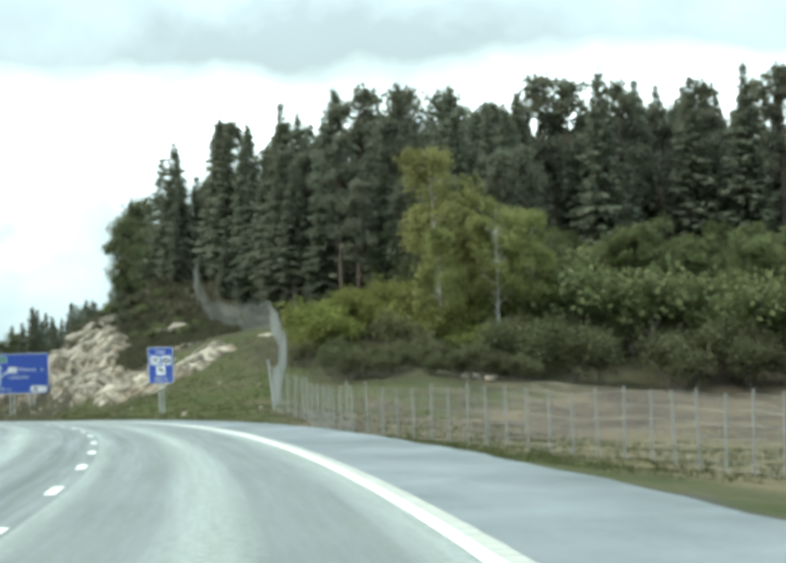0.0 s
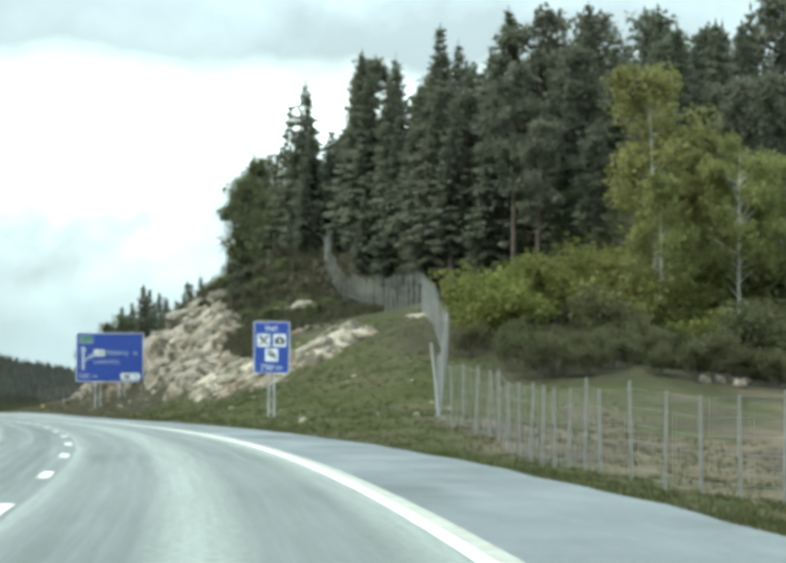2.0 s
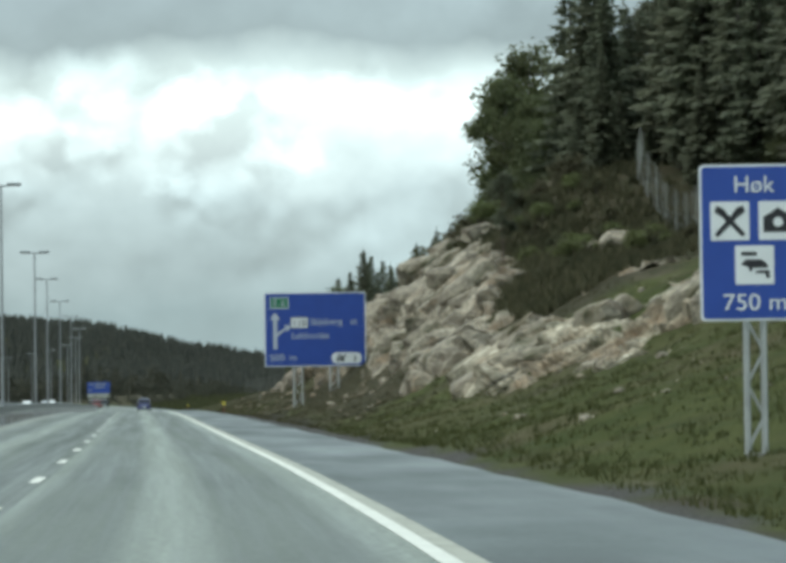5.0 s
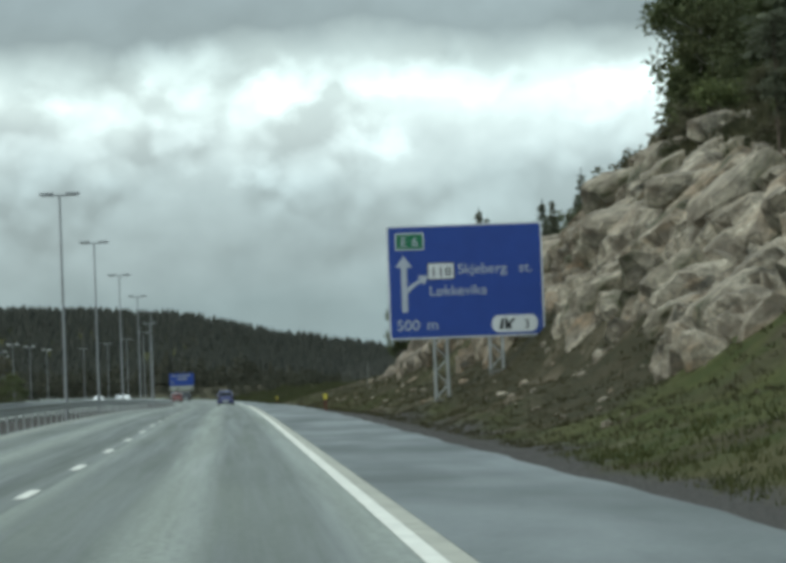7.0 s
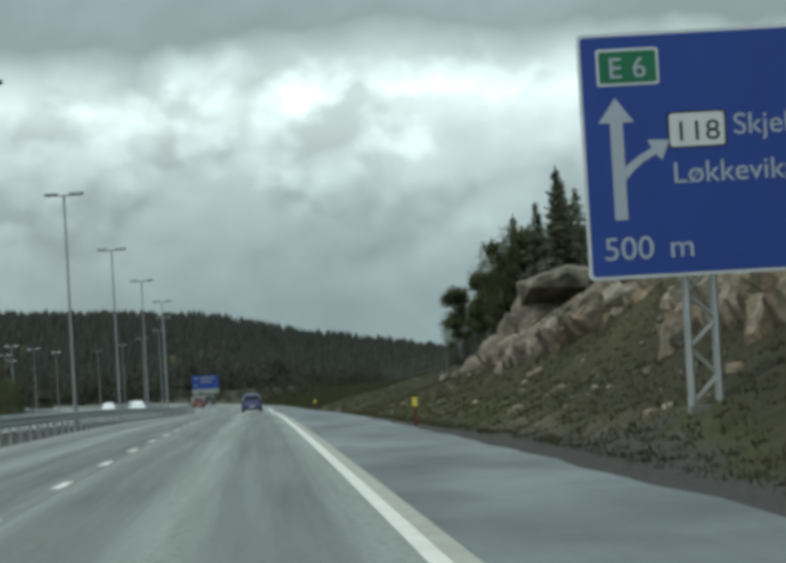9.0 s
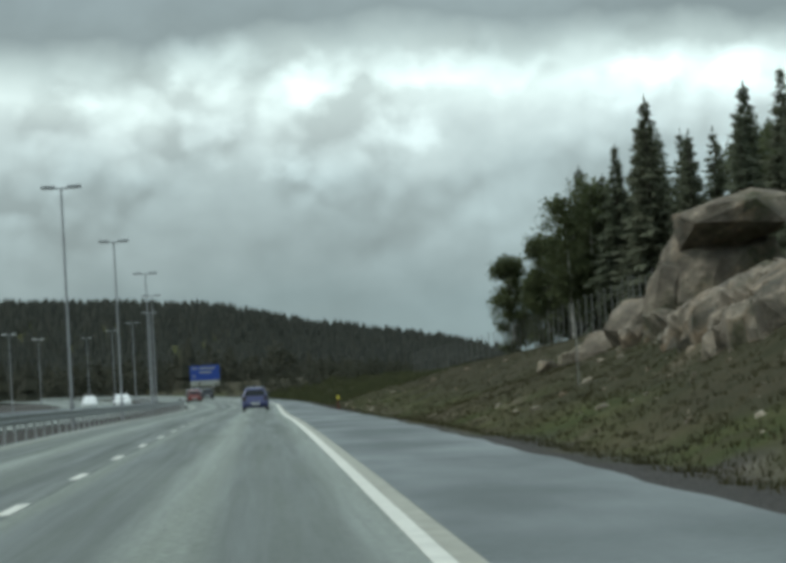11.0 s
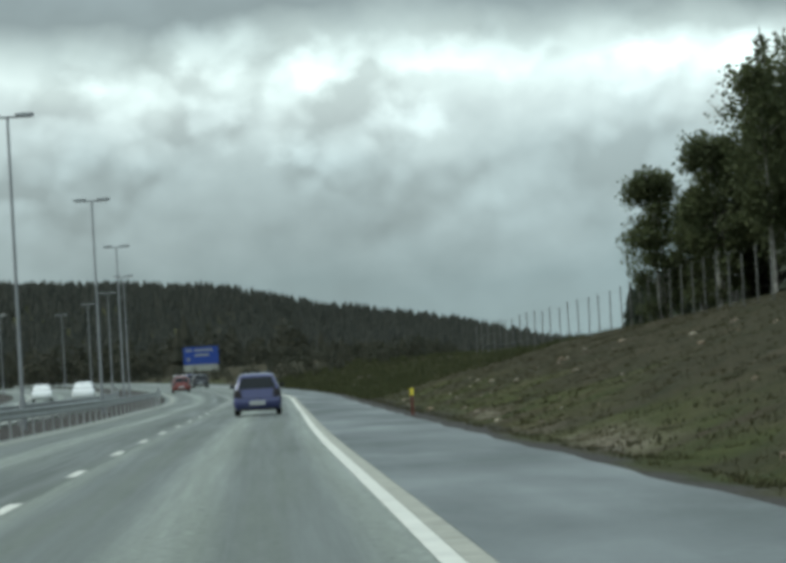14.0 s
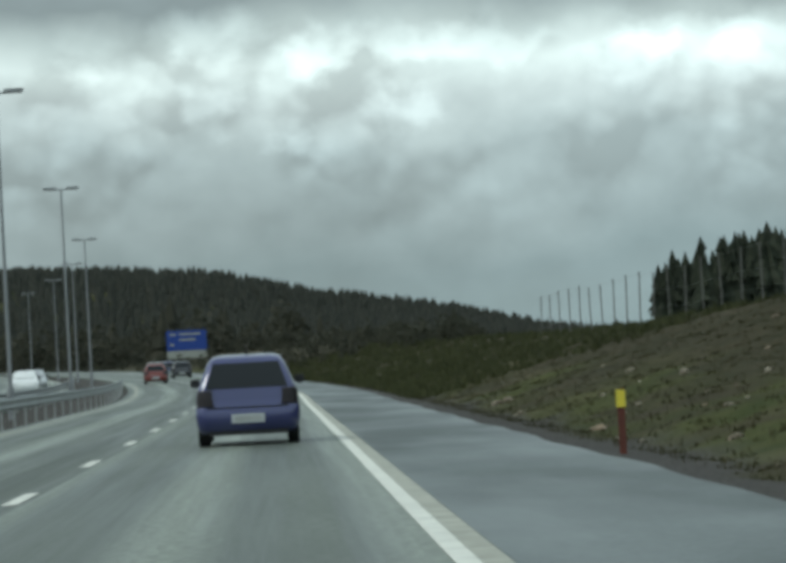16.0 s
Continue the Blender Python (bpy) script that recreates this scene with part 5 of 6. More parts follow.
# ---- signs ----
def words(text, x, z, size, mat, parent, name="lettering", y=-0.012, align="LEFT", stretch=1.0):
    cu = bpy.data.curves.new(name, "FONT")
    cu.body, cu.size, cu.extrude, cu.align_x = text, size, 0.002, align
    tmp = bpy.data.objects.new(name, cu)
    me = bpy.data.meshes.new_from_object(tmp)
    bpy.data.objects.remove(tmp)
    me.materials.clear()
    me.materials.append(mat)
    for letter in letters_of(me):
        ob = new("letter", letter)
        ob.parent = parent
        ob.matrix_basis = Matrix.LocRotScale((x, y, z), Euler((radians(90), 0, 0)), (stretch, 1, 1))
    bpy.data.meshes.remove(me)


def letters_of(me):
    """Splits lettering into one mesh a character; a dot stays with its stem."""
    verts, faces = [v.co.copy() for v in me.vertices], [tuple(p.vertices) for p in me.polygons]
    root = list(range(len(verts)))

    def find(i):
        while root[i] != i:
            root[i] = root[root[i]]
            i = root[i]
        return i

    for f in faces:
        for i in f[1:]:
            root[find(i)] = find(f[0])
    pieces = {}
    for f in faces:
        pieces.setdefault(find(f[0]), []).append(f)
    groups = []
    for fs in sorted(pieces.values(), key=lambda fs: min(verts[i].x for f in fs for i in f)):
        lo, hi = min(verts[i].x for f in fs for i in f), max(verts[i].x for f in fs for i in f)
        if groups and min(groups[-1][1], hi) - lo > 0.45 * min(hi - lo, groups[-1][1] - groups[-1][0]):
            groups[-1][1] = max(groups[-1][1], hi)
            groups[-1][2] += fs
        else:
            groups.append([lo, hi, list(fs)])
    out = []
    for _, _, fs in groups:
        used = sorted({i for f in fs for i in f})
        at = {i: k for k, i in enumerate(used)}
        piece = bpy.data.meshes.new("letter")
        piece.from_pydata([verts[i] for i in used], [], [tuple(at[i] for i in f) for f in fs])
        piece.materials.append(me.materials[0])
        out.append(piece)
    return out


def rounded(x0, x1, z0, z1, r, k=5):
    pts = []
    for cx, cz, a in ((x1 - r, z1 - r, 0), (x0 + r, z1 - r, 90), (x0 + r, z0 + r, 180), (x1 - r, z0 + r, 270)):
        for i in range(k + 1):
            t = radians(a + 90 * i / k)
            pts.append((cx + r * math.cos(t), cz + r * math.sin(t)))
    return pts[::-1]


def plate(parent, name, pts, mat, y0, y1, label=""):
    return part(name, Shape().upright(pts, y0, y1), mat, parent, label)


def lattice_mast(parent, x, z0, z1, w, leg=0.03, brace=0.014):
    sh = Shape()
    for sx in (-1, 1):
        for sy in (0, 1):
            sh.tube((x + sx * w / 2, 0.06 + sy * w * 0.8, z0), (x + sx * w / 2, 0.06 + sy * w * 0.8, z1), leg, leg, 6)
    k, z, s = 0.42, z0 + 0.1, 1
    while z < z1 - k:
        for yy in (0.06, 0.06 + w * 0.8):
            sh.tube((x - s * w / 2, yy, z), (x + s * w / 2, yy, z + k), brace, brace, 4)
        for xx in (x - w / 2, x + w / 2):
            sh.tube((xx, 0.06 + (0 if s > 0 else w * 0.8), z), (xx, 0.06 + (w * 0.8 if s > 0 else 0), z + k), brace, brace, 4)
        z, s = z + k, -s
    part("lattice_mast", sh, STEEL, parent, "galvanised lattice mast")
    foot = Shape().box(x - w * 0.62, x + w * 0.62, 0.0, 0.12 + w * 0.85, z0 - 0.8, z0 + 0.05)
    part("footing", foot, CONCRETE, parent, "concrete footing")


def exit_sign():
    x, y = -21.57, 296.2
    g = height(x, y)
    w, h, low = 5.12, 3.74, 2.93 - g
    ob = thing("direction_sign", pose(x, y, g, 0, 0, 7.0), "large blue motorway exit sign on two lattice masts", "road sign")
    part("panel", Shape().upright(rounded(-w / 2, w / 2, low, low + h, 0.08), 0, 0.05), SIGNWHITE, ob, "white-edged back of the sign")
    plate(ob, "face", rounded(-w / 2 + 0.05, w / 2 - 0.05, low + 0.05, low + h - 0.05, 0.06), SIGNBLUE, -0.006, 0.0, "dark blue reflective face")

    def px(u):
        return -w / 2 + u * w

    def pz(v):
        return low + h - v * h

    plate(ob, "route_border", rounded(px(0.055), px(0.24), pz(0.215), pz(0.065), 0.05), SIGNWHITE, -0.010, -0.006)
    plate(ob, "route_shield", rounded(px(0.062), px(0.233), pz(0.205), pz(0.075), 0.04), SIGNGREEN, -0.014, -0.010, "green shield of the European route")
    words("E", px(0.088), pz(0.184), 0.45, SIGNPALE, ob, y=-0.017)
    words("6", px(0.160), pz(0.184), 0.45, SIGNPALE, ob, y=-0.017)
    shaft = [(px(0.086), pz(0.76)), (px(0.086), pz(0.365)), (px(0.052), pz(0.365)), (px(0.105), pz(0.265)), (px(0.158), pz(0.365)), (px(0.124), pz(0.365)), (px(0.124), pz(0.76))]
    plate(ob, "arrow", shaft, SIGNPALE, -0.010, -0.006, "white straight-on arrow")
    branch = [(px(0.125), pz(0.60)), (px(0.125), pz(0.545)), (px(0.165), pz(0.505)), (px(0.205), pz(0.475)), (px(0.195), pz(0.44)), (px(0.26), pz(0.445)), (px(0.235), pz(0.525)), (px(0.218), pz(0.50)), (px(0.178), pz(0.53)), (px(0.152), pz(0.56))]
    plate(ob, "arrow", branch, SIGNPALE, -0.010, -0.006, "white arrow bearing off")
    plate(ob, "road_number", rounded(px(0.262), px(0.425), pz(0.475), pz(0.34), 0.05), SIGNWHITE, -0.010, -0.006, "white box with black edge")
    words("118", px(0.343), pz(0.452), 0.43, SIGNBLACK, ob, y=-0.013, align="CENTER", stretch=1.12)
    plate(ob, "road_number_rim", rounded(px(0.255), px(0.432), pz(0.483), pz(0.332), 0.06), SIGNBLACK, -0.0085, -0.006, "black rim of the road number")
    for text, u, v, size, wide in (("Skjeberg", 0.45, 0.436, 0.46, 1.03), ("st.", 0.845, 0.436, 0.46, 1.03), ("Løkkevika", 0.262, 0.622, 0.46, 1.03), ("500", 0.045, 0.922, 0.49, 1.06), ("m", 0.240, 0.922, 0.49, 1.06)):
        words(text, px(u), pz(v), size, SIGNPALE, ob, stretch=wide)
    plate(ob, "exit_number", rounded(px(0.66), px(0.955), pz(0.965), pz(0.815), 0.24, 8), SIGNWHITE, -0.010, -0.006, "white pill with exit symbol")
    words("3", px(0.865), pz(0.935), 0.42, SIGNBLACK, ob, y=-0.013)
    a = [(px(0.705), pz(0.935)), (px(0.725), pz(0.84)), (px(0.738), pz(0.84)), (px(0.733), pz(0.935))]
    b = [(px(0.745), pz(0.935)), (px(0.745), pz(0.84)), (px(0.758), pz(0.84)), (px(0.768), pz(0.885)), (px(0.79), pz(0.845)), (px(0.815), pz(0.845)), (px(0.782), pz(0.89)), (px(0.788), pz(0.935))]
    for pts in (a, b):
        plate(ob, "exit_symbol", pts, SIGNBLACK, -0.013, -0.010)
    lattice_mast(ob, -0.88, height(x - 0.88, y - 0.1) - g, low + h - 0.2, 0.42, 0.044, 0.022)
    lattice_mast(ob, 0.95, height(x + 0.95, y + 0.3) - g, low + h - 0.2, 0.42, 0.044, 0.022)


def service_sign():
    x, y = -5.15, 178.2
    g = height(x, y)
    w, h = 1.40, 2.02
    low = 4.58 - h - g
    ob = thing("service_sign", pose(x, y, g, 0, 0, 2.0), "tall blue service sign with white symbols on a lattice mast", "road sign")
    part("panel", Shape().upright(rounded(-w / 2, w / 2, low, low + h, 0.06), 0, 0.04), SIGNWHITE, ob, "white-edged back of the sign")
    plate(ob, "face", rounded(-w / 2 + 0.03, w / 2 - 0.03, low + 0.03, low + h - 0.03, 0.05), SIGNBLUE, -0.006, 0.0, "blue reflective face")

    def box(cx, cz, s):
        plate(ob, "symbol_square", rounded(cx - s / 2, cx + s / 2, cz - s / 2, cz + s / 2, 0.02), SIGNWHITE, -0.010, -0.006, "white square for a symbol")
        return cx, cz

    top = low + h
    s = 0.50
    cx, cz = box(-0.31, top - 0.73, s)
    for sg in (-1, 1):
        pts = [(cx - sg * 0.20, cz - 0.17), (cx - sg * 0.16, cz - 0.21), (cx + sg * 0.10, cz + 0.05), (cx + sg * 0.20, cz + 0.12), (cx + sg * 0.17, cz + 0.20), (cx + sg * 0.08, cz + 0.16), (cx + sg * 0.03, cz + 0.09)]
        plate(ob, "cutlery_symbol", pts if sg < 0 else pts[::-1], SIGNBLACK, -0.013 - 0.002 * (sg > 0), -0.010)
    cx, cz = box(0.31, top - 0.73, s)
    plate(ob, "hut_symbol", [(cx - 0.19, cz - 0.15), (cx - 0.19, cz + 0.05), (cx - 0.10, cz + 0.10), (cx, cz + 0.17), (cx + 0.10, cz + 0.10), (cx + 0.19, cz + 0.05), (cx + 0.19, cz - 0.15)], SIGNBLACK, -0.013, -0.010)
    plate(ob, "hut_window", rounded(cx - 0.06, cx + 0.06, cz - 0.08, cz + 0.04, 0.05), SIGNWHITE, -0.015, -0.013)
    cx, cz = box(0.0, top - 1.30, s)
    plate(ob, "table_symbol", [(cx - 0.17, cz + 0.12), (cx - 0.17, cz + 0.17), (cx + 0.03, cz + 0.17), (cx + 0.03, cz + 0.12)], SIGNBLACK, -0.013, -0.010)
    plate(ob, "table_symbol", [(cx - 0.18, cz + 0.00), (cx - 0.12, cz + 0.07), (cx + 0.09, cz + 0.07), (cx + 0.17, cz + 0.00), (cx + 0.17, cz - 0.04), (cx - 0.02, cz - 0.04), (cx - 0.05, cz - 0.10), (cx - 0.09, cz - 0.02)], SIGNBLACK, -0.013, -0.010)
    plate(ob, "table_symbol", [(cx + 0.00, cz - 0.11), (cx + 0.03, cz - 0.07), (cx + 0.19, cz - 0.07), (cx + 0.19, cz - 0.17), (cx + 0.15, cz - 0.17), (cx + 0.13, cz - 0.11)], SIGNBLACK, -0.013, -0.010)
    words("Høk", 0.0, top - 0.36, 0.30, SIGNWHITE, ob, align="CENTER")
    words("750 m", 0.0, low + 0.14, 0.30, SIGNWHITE, ob, align="CENTER", stretch=1.1)
    lattice_mast(ob, 0.0, 0, top - 0.1, 0.22, 0.036, 0.018)


def far_sign():
    x, y, _ = beside(832, 9.4)
    g = height(x, y)
    ob = thing("direction_sign", pose(x, y, g, 0, 0, 12), "distant blue direction sign with a pale lower panel", "road sign")
    low = 0.7
    part("panel", Shape().upright(rounded(-2.5, 2.5, low + 1.0, low + 3.5, 0.1), 0, 0.06), SIGNBLUE, ob)
    plate(ob, "lower_panel", rounded(-2.5, 2.5, low, low + 0.96, 0.08), SIGNGREY, 0, 0.06, "pale lower panel")
    for k, (u, v, ln) in enumerate([(-2.1, 2.9, 0.8), (-0.9, 2.9, 2.6), (-0.9, 2.2, 2.0), (-2.1, 1.6, 0.5)]):
        plate(ob, "writing_bar", [(u, low + v), (u, low + v + 0.26), (u + ln, low + v + 0.26), (u + ln, low + v)], SIGNGREY, -0.02, 0.0)
    for xx in (-1.4, 1.4):
        part("post", Shape().tube((xx, 0.12, -0.3), (xx, 0.12, low + 3.3), 0.07, 0.07, 8), STEEL, ob)


exit_sign()
service_sign()
far_sign()


# ---- lamps, guardrail, markers ----
def street_lamp(tall=11.05, arm=0.93, mat=LAMPGREY):
    ob = thing("street_lamp", Matrix.Identity(4), "tall grey double-armed street lamp on the median", "street lamp", "lamps along the median")
    part("base", Shape().tube((0, 0, -0.3), (0, 0, 1.1), 0.13, 0.12, 10), LAMPGREY, ob)
    part("pole", Shape().tube((0, 0, 1.0), (0, 0, tall), 0.072, 0.045, 10), LAMPGREY, ob)
    part("cross_arm", Shape().tube((-arm * 0.45, 0, tall - 0.02), (arm * 0.45, 0, tall - 0.02), 0.04, 0.04, 8), LAMPGREY, ob)
    for sg in (-1, 1):
        sh = Shape()
        a, b = sg * arm * 0.30, sg * arm
        lo, hi = min(a, b), max(a, b)
        sh.flat([(lo, -0.13), (lo, 0.13), (lo + 0.1, 0.17), (hi - 0.1, 0.17), (hi, 0.1), (hi, -0.1), (hi - 0.1, -0.17), (lo + 0.1, -0.17)][::-1], tall - 0.02, tall + 0.10)
        head = part("luminaire", sh, mat, ob)
        part("lens", Shape().flat([(lo + 0.08, -0.1), (lo + 0.08, 0.1), (hi - 0.08, 0.1), (hi - 0.08, -0.1)][::-1], tall - 0.05, tall - 0.022), LAMPWHITE, head, "pale lens")
    return ob


def set_lamps():
    first = street_lamp()
    for k, (y, n) in enumerate(((283, -7.5), (338, -7.7), (395.5, -8.5), (448, -8.6), (498, -8.7), (550, -8.8), (609, -9.6), (678, -8.9), (735, -9), (790, -9), (850, -9))):
        x, yy, z = beside(y, n)
        m = Matrix.LocRotScale((x, yy, height(x, yy) - (0.6 if k == 1 else 0)), Euler((0, 0, math.atan(-float(road_slope(y))) * 1.0)), None)
        if k == 0:
            first.matrix_basis = m
        else:
            copy_thing(first, m)
    pale = street_lamp(10.4, 1.0, LAMPWHITE)
    tagged(pale, "slim lamp with white heads beyond the motorway", "street lamp", "lamps of the slip road")
    for k, (y, n) in enumerate(((673, -29), (723, -26), (801, -20), (859, -25), (762, -30), (640, -34), (700, -37), (830, -33), (590, -31))):
        x, yy, _ = beside(y, n)
        m = Matrix.LocRotScale((x, yy, height(x, yy)), Euler((0, 0, 0.35 * math.sin(2.3 * k))), None)
        if k == 0:
            pale.matrix_basis = m
        else:
            copy_thing(pale, m)


def guardrail(n, y0, y1, label):
    x, y, z = beside(y0, n)
    o = Vector((x, y, z))
    ob = thing("guardrail", Matrix.Translation(o), label, "guardrail")
    prof = [(0, 0.44), (0.035, 0.47), (0.035, 0.53), (0, 0.57), (0, 0.62), (0.035, 0.66), (0.035, 0.72), (0, 0.75)]
    ys = np.arange(y0, y1 + 0.1, 4.0)
    v = []
    for yy in ys:
        for d, h in prof:
            a = beside(float(yy), n + d)
            v.append((a[0] - o.x, a[1] - o.y, a[2] + h - o.z))
    k = len(prof)
    f = [(i * k + j, i * k + j + 1, (i + 1) * k + j + 1, (i + 1) * k + j) for i in range(len(ys) - 1) for j in range(k - 1)]
    part("rail", Shape().add(v, f), RAILSTEEL, ob, "ribbed steel rail", True)
    post = Shape().box(-0.06, -0.01, -0.05, 0.05, -0.5, 0.70).mesh("post", STEEL)
    for yy in ys[::1]:
        a = beside(float(yy), n)
        p = new("post", post)
        p.parent = ob
        p.matrix_basis = Matrix.Translation((a[0] - o.x, a[1] - o.y, a[2] - o.z))


def marker(y, n):
    x, yy, z = beside(y, n)
    ob = thing("marker_post", Matrix.Translation((x, yy, height(x, yy) + 0.06)), "brown roadside marker post with a yellow reflector", "marker post", "marker posts")
    sh = Shape().box(-0.045, 0.045, -0.03, 0.03, -0.3, 0.52)
    sh.add([(-0.045, -0.03, 0.52), (0.045, -0.03, 0.52), (0.045, 0.03, 0.52), (-0.045, 0.03, 0.52), (-0.03, -0.03, 0.74), (0.045, -0.03, 0.80), (0.045, 0.03, 0.80), (-0.03, 0.03, 0.74)], [(0, 1, 5, 4), (1, 2, 6, 5), (2, 3, 7, 6), (3, 0, 4, 7), (4, 5, 6, 7)])
    part("post", sh, MARKRED, ob)
    part("reflector", Shape().box(-0.055, 0.058, -0.042, 0.028, 0.54, 0.76), MARKYELLOW, ob, "yellow reflector band")


def snow_stake(y, n, tall):
    x, yy, _ = beside(y, n)
    ob = thing("stake", Matrix.Translation((x, yy, height(x, yy))), "slim pale stake standing in the grass", "stake")
    part("rod", Shape().tube((0, 0, -0.3), (0.02, 0, tall), 0.022, 0.018, 6), POSTWOOD, ob)


set_lamps()
guardrail(-7.05, 150, 640, "galvanised steel guardrail along the near side of the median")
guardrail(-10.2, 150, 700, "galvanised steel guardrail along the far side of the median")
marker(325.0, 3.9)
marker(484.1, 4.4)
snow_stake(388, 8.6, 1.7)


# ---- cars ----
def loft(levels, k=7):
    """A body out of rounded plan outlines: z, rear, front, half width, corner radius."""
    sh = Shape()
    rings = []
    for z, rear, front, half, r in levels:
        pts = []
        for cx, cy, a in ((half - r, front - r, 0), (-half + r, front - r, 90), (-half + r, rear + r, 180), (half - r, rear + r, 270)):
            for i in range(k):
                t = radians(a + 90 * i / (k - 1))
                pts.append((cx + r * math.cos(t), cy + r * math.sin(t), z))
        rings.append(pts)
    m = len(rings[0])
    v = [p for ring in rings for p in ring]
    f = [(i * m + j, i * m + (j + 1) % m, (i + 1) * m + (j + 1) % m, (i + 1) * m + j) for i in range(len(rings) - 1) for j in range(m)]
    f += [tuple(range(m))[::-1], tuple(range((len(rings) - 1) * m, len(rings) * m))]
    return sh.add(v, f)


def wheel_meshes(r=0.29, w=0.18):
    tyre = Shape().tube((-w / 2, 0, 0), (w / 2, 0, 0), r, r, 20)
    rim = Shape().tube((-w / 2 - 0.005, 0, 0), (w / 2 + 0.005, 0, 0), r * 0.62, r * 0.62, 16)
    return tyre.mesh("tyre", RUBBER), rim.mesh("rim", STEEL)


WHEEL = wheel_meshes()


def car(y, n, paint, label, tall=1.43, long=3.72, half=0.82, turned=False, group=""):
    """A hatchback seen mostly from behind; its rear axle end stands at y."""
    x, yy, z = beside(y, n)
    face = math.atan(-float(road_slope(y)))
    ob = thing("car", Matrix.LocRotScale((x, yy, z + 0.004), Euler((0, 0, face + (math.pi if turned else 0))), None), label, "car", group)
    s = tall / 1.43
    lv = [(0.20, 0.10, long - 0.12, half - 0.08, 0.16), (0.27, 0.03, long - 0.03, half - 0.03, 0.18), (0.40, 0.0, long, half - 0.005, 0.18), (0.57, 0.0, long - 0.01, half, 0.18), (0.615, 0.04, long - 0.04, half - 0.012, 0.16),
          (0.75, 0.06, long - 0.12, half - 0.015, 0.16), (0.86, 0.08, long - 0.55, half - 0.03, 0.15), (0.92, 0.10, long - 1.0, half - 0.06, 0.13), (1.10, 0.19, long - 1.22, half - 0.13, 0.12), (1.27, 0.29, long - 1.46, half - 0.20, 0.12), (1.35, 0.35, long - 1.62, half - 0.245, 0.12), (1.395, 0.43, long - 1.75, half - 0.29, 0.14), (1.42, 0.60, long - 1.9, half - 0.36, 0.18), (1.43, 0.85, long - 2.1, half - 0.46, 0.2)]
    lv = [(a * s, b, c, d, e) for a, b, c, d, e in lv]
    part("body", loft(lv), paint, ob, "", True)

    def level(zz, k):
        return float(np.interp(zz, [a[0] for a in lv], [a[k] for a in lv]))

    def rear(zz):
        return level(zz, 1)

    def side(zz):
        return level(zz, 3)

    def skin(xx, zz):
        """How far forward the rounded tail lies at a point of the rear view."""
        r, over = level(zz, 4), max(0.0, abs(xx) - (level(zz, 3) - level(zz, 4)))
        return rear(zz) + r - math.sqrt(max(0.0, r * r - over * over))

    z0, z1 = 0.905 * s, 1.30 * s
    w0, w1 = side(z0) - 0.125, side(z1) - 0.085
    gl = Shape()
    rows = [(z0 + (z1 - z0) * i / 5) for i in range(6)]
    v = []
    for zz in rows:
        ww = w0 + (w1 - w0) * (zz - z0) / (z1 - z0)
        v += [(ww * q, skin(ww * q, zz) - 0.009, zz) for q in (-1, -0.95, -0.88, -0.6, 0, 0.6, 0.88, 0.95, 1)]
    gl.add(v, [(i * 9 + j, i * 9 + j + 1, i * 9 + j + 10, i * 9 + j + 9) for i in range(5) for j in range(8)])
    part("rear_window", gl, GLASS, ob, "dark rear window")
    for sg in (-1, 1):
        gs = Shape()
        pts = []
        for zz in (0.96 * s, 1.30 * s):
            hw = side(zz) + 0.008
            a, b = rear(zz) + 0.32, float(np.interp(zz, [q[0] for q in lv], [q[2] for q in lv])) - 0.30
            pts += [(sg * hw, a, zz), (sg * hw, b, zz)]
        gs.add(pts, [(0, 1, 3, 2) if sg > 0 else (0, 2, 3, 1)])
        part("side_window", gs, GLASS, ob, "dark side window")
        tl = Shape()
        v = []
        for zz in (0.625 * s, 0.64 * s, 0.76 * s, 0.87 * s, 0.885 * s):
            proud = 0.004 if zz in (0.625 * s, 0.885 * s) else 0.022
            outer, inner = side(zz) - 0.006, half - (0.29 if zz < 0.7 * s else 0.27)
            v += [(sg * (inner + (outer - inner) * q), skin(inner + (outer - inner) * q, zz) - proud, zz) for q in (0, 0.05, 0.4, 0.7, 0.9, 1.0)]
        tl.add(v, [(i * 6 + j, i * 6 + j + 1, i * 6 + j + 7, i * 6 + j + 6) if sg > 0 else (i * 6 + j, i * 6 + j + 6, i * 6 + j + 7, i * 6 + j + 1) for i in range(4) for j in range(5)])
        part("tail_light", tl, LAMPRED, ob, "dark red tail light")
        mr = loft([(0.92 * s, -0.05, 0.05, 0.02, 0.02), (0.94 * s, -0.05, 0.06, 0.08, 0.03), (1.03 * s, -0.05, 0.06, 0.08, 0.03), (1.06 * s, -0.04, 0.05, 0.07, 0.03)], 4)
        t = part("door_mirror", mr, PLASTIC, ob, "black door mirror")
        t.location = (sg * (half + 0.03), long * 0.56, 0)
        for wy in (0.58, long - 0.70):
            wh = part("wheel", WHEEL[0], RUBBER, ob)
            wh.location = (sg * (half - 0.115), wy, 0.29)
            part("rim", WHEEL[1], STEEL, wh)
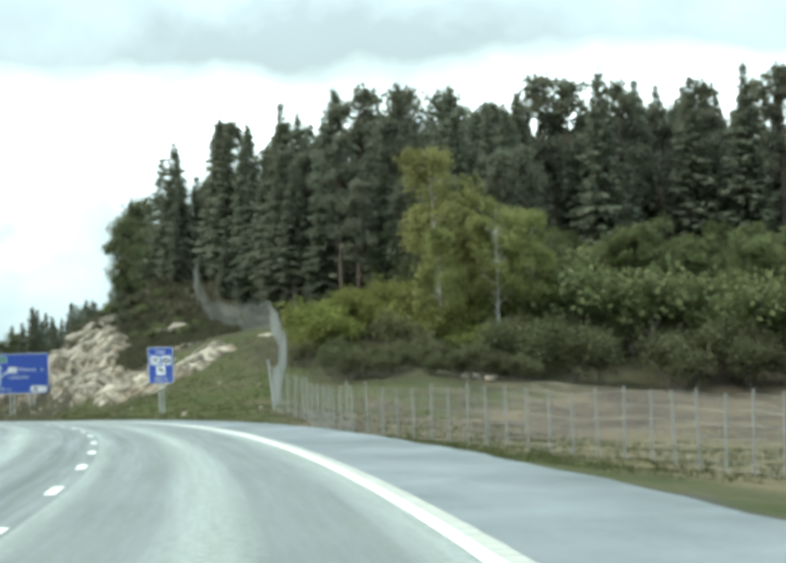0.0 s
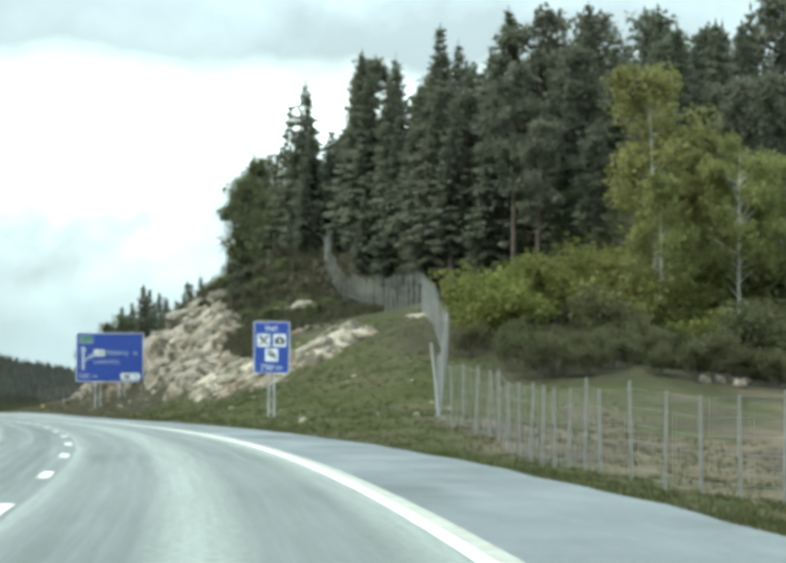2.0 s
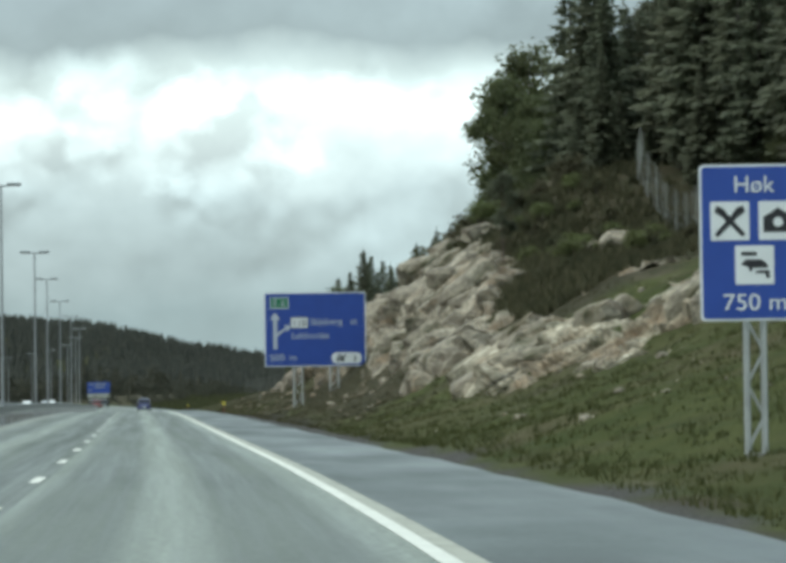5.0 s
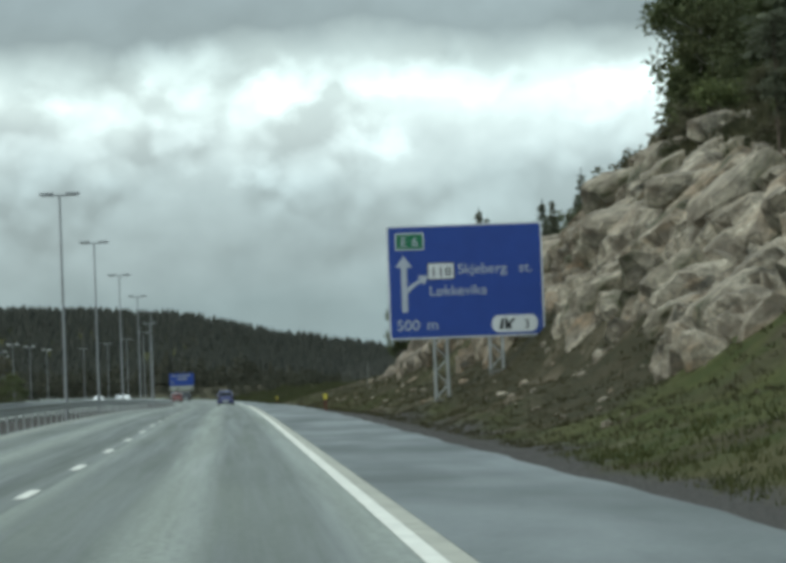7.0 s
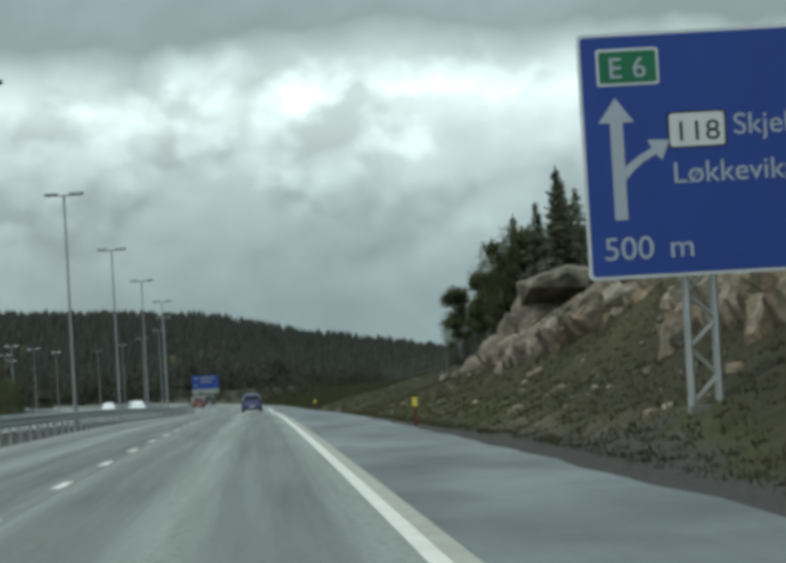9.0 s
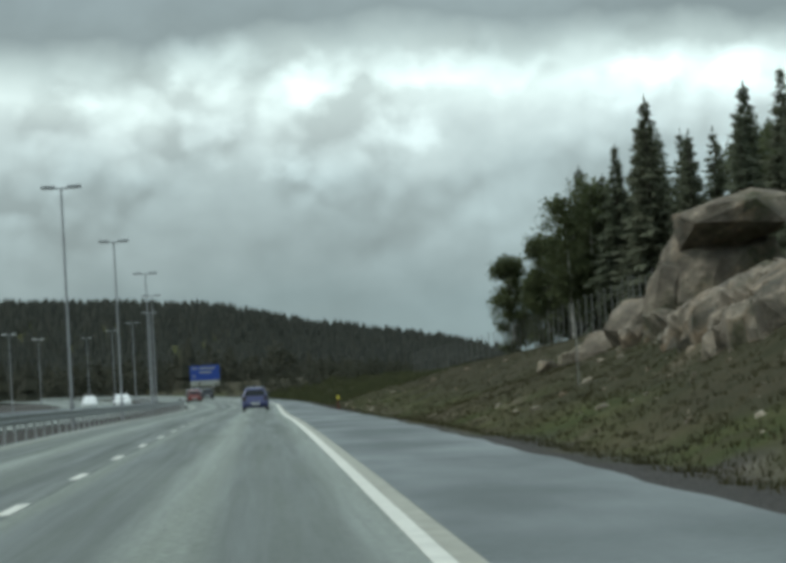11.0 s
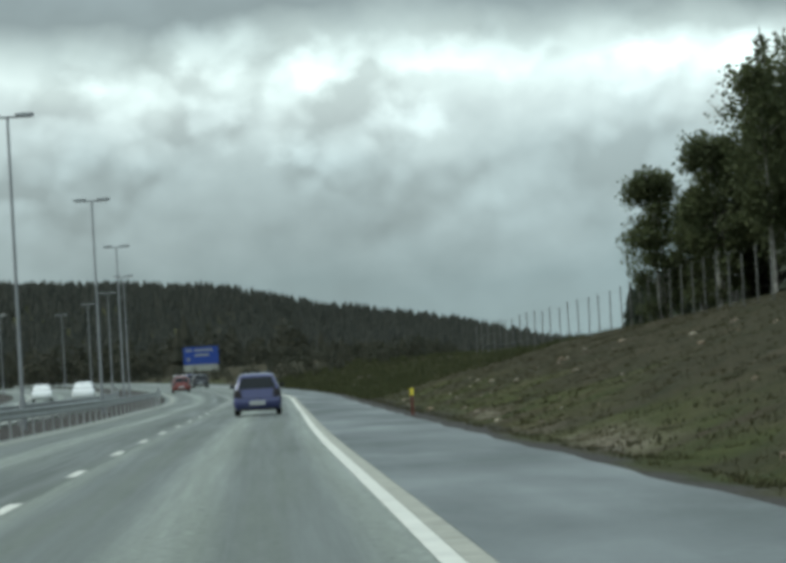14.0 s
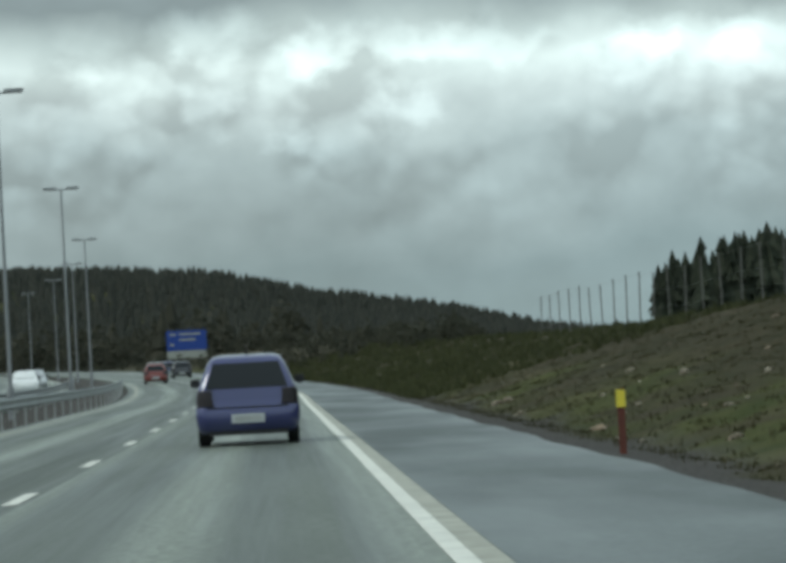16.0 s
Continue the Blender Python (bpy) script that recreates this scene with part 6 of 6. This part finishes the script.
    wind = Shape()
    f0, f1 = 0.97 * s, 1.33 * s
    fr = [float(np.interp(q, [a[0] for a in lv], [a[2] for a in lv])) + 0.006 for q in (f0, f1)]
    wind.add([(-side(f0) + 0.12, fr[0], f0), (side(f0) - 0.12, fr[0], f0), (side(f1) - 0.1, fr[1], f1), (-side(f1) + 0.1, fr[1], f1)], [(0, 3, 2, 1)])
    part("windscreen", wind, GLASS, ob, "dark windscreen")
    part("number_plate", Shape().box(-0.26, 0.26, -0.016, 0.0, 0.36 * s, 0.50 * s), PLATE, ob, "white number plate")
    part("plate_bar", Shape().box(-0.21, 0.21, -0.020, -0.015, 0.395 * s, 0.465 * s), plain("plate_grey", (0.40, 0.41, 0.40), 0.6), ob)
    part("bumper_groove", Shape().box(-half + 0.18, half - 0.18, 0.004, 0.05, 0.598 * s, 0.612 * s), PLASTIC, ob)
    part("skirt", Shape().box(-half + 0.2, half - 0.2, 0.05, 0.14, 0.17, 0.24), PLASTIC, ob, "black lower skirt")
    part("aerial", Shape().tube((0.02, 0.80, 1.41 * s), (0.02, 0.55, 1.60 * s), 0.012, 0.006, 5), PLASTIC, ob)
    for sg in (-1, 1):
        part("headlight", Shape().box(sg * (half - 0.26) - 0.16, sg * (half - 0.26) + 0.16, long - 0.13, long - 0.035, 0.58 * s, 0.70 * s), LAMPWHITE, ob, "clear headlight")
    return ob


car(493.5, -0.43, CARBLUE, "blue three-door hatchback with white roof reflections driving ahead")
car(668, -4.4, CARRED, "small red car far ahead on the motorway", group="traffic ahead")
car(690, -3.6, CARDARK, "dark estate car far ahead on the road", 1.5, 4.4, 0.88, group="traffic ahead")
car(712, -0.6, CARDARK, "dark saloon car far ahead on the motorway", 1.42, 4.3, 0.86, group="traffic ahead")
car(738, -0.5, CARBLUE, "blue car far ahead beyond the bend", 1.42, 4.2, 0.86, group="traffic ahead")
car(640, -13.0, CARWHITE, "white oncoming car beyond the median", 1.5, 4.2, 0.86, True, "oncoming traffic")
car(672, -13.0, CARSILVER, "silver oncoming car beyond the median", 1.45, 4.2, 0.86, True, "oncoming traffic")
car(655, -16.6, CARWHITE, "pale oncoming car beyond the median", 1.45, 4.1, 0.85, True, "oncoming traffic")


# ---- grass tufts and stones ----
def tufts(count, y_range, n_range, tall, seed, label, mat=None, wide=0.02, name="grass"):
    rnd = random.Random(seed)
    sh = Shape()
    pts = [(rnd.uniform(*y_range), n_range[0] + (n_range[1] - n_range[0]) * rnd.random() ** 1.3) for _ in range(count)]
    ys, ns = np.array([p[0] for p in pts]), np.array([p[1] for p in pts])
    k = road_slope(ys)
    c = 1 / np.sqrt(1 + k * k)
    x, y = road_x(ys) + ns * c, ys - ns * c * k
    z = ground_z(x, y)
    for i in range(count):
        h = tall * rnd.uniform(0.4, 1.3)
        for _ in range(6):
            a, r = rnd.uniform(0, 6.283), rnd.uniform(0.0, 0.24)
            b = Vector((x[i] + r * math.cos(a), y[i] + r * math.sin(a), z[i] - 0.03))
            lean = Vector((rnd.uniform(-0.6, 0.6), rnd.uniform(-0.6, 0.6), 1)) * h * rnd.uniform(0.6, 1.1)
            s = Vector((math.cos(a + 1.5), math.sin(a + 1.5), 0)) * wide
            sh.add([b - s, b + s, b + lean], [(0, 1, 2)])
    return tagged(part(name, sh, mat or BLADES), label, name, kind="stuff")


FARBLADES = leafy("far_grass_blades", (0.046, 0.056, 0.022), (0.090, 0.098, 0.042), (0.08, 0.07, 0.04), 0.3)
tufts(9000, (552, 720), (4.7, 26), 0.3, 85, "dark green grass on the low end of the bank", FARBLADES, 0.06)
BLADES = leafy("grass_blades", (0.043, 0.056, 0.016), (0.092, 0.096, 0.035), (0.12, 0.10, 0.05), 0.3)
tufts(13000, (60, 240), (4.6, 20), 0.15, 81, "tufts of green and dry grass on the verge")
DRYBLADES = leafy("dry_blades", (0.044, 0.044, 0.020), (0.088, 0.078, 0.040), (0.09, 0.075, 0.04), 0.3)
tufts(11000, (240, 420), (4.8, 16), 0.12, 82, "short dry grass tufts below the rocks", DRYBLADES)
tufts(12000, (400, 560), (4.8, 20), 0.09, 83, "olive and brown grass tufts on the bank", DRYBLADES)


HEATHER = leafy("heather", (0.055, 0.057, 0.030), (0.130, 0.116, 0.066), (0.07, 0.075, 0.035), 0.3)
tufts(9000, (252, 348), (13.5, 25), 0.55, 84, "dark brown and olive brush covering the slope above the rocks", HEATHER, 0.07, "heather")


def stones(count, y_range, n_range, seed):
    rnd = random.Random(seed)
    sh = Shape()
    for _ in range(count):
        y, n = rnd.uniform(*y_range), rnd.uniform(*n_range)
        x, yy, _ = beside(y, n)
        z, r = height(x, yy), 0.04 + 0.17 * rnd.random() ** 3
        top = [(x + r * rnd.uniform(0.5, 1.1) * math.cos(a), yy + r * rnd.uniform(0.5, 1.1) * math.sin(a), z + r * rnd.uniform(0.1, 0.5)) for a in (0.3, 1.5, 2.8, 4.0, 5.2)]
        low = [(p[0] * 1.0 + (p[0] - x) * 0.25, p[1] + (p[1] - yy) * 0.25, z - 0.06) for p in top]
        sh.add(low + top + [(x, yy, z + r * 0.62)], [(i, (i + 1) % 5, 5 + (i + 1) % 5, 5 + i) for i in range(5)] + [(5 + i, 5 + (i + 1) % 5, 10) for i in range(5)])
    return tagged(part("scattered_stone", sh, ROCK), "small pale stones scattered over the bank", "stones", kind="stuff")


stones(100, (400, 530), (4.9, 14), 91)
stones(260, (255, 400), (6.5, 12), 92)
stones(90, (165, 255), (6, 16), 93)
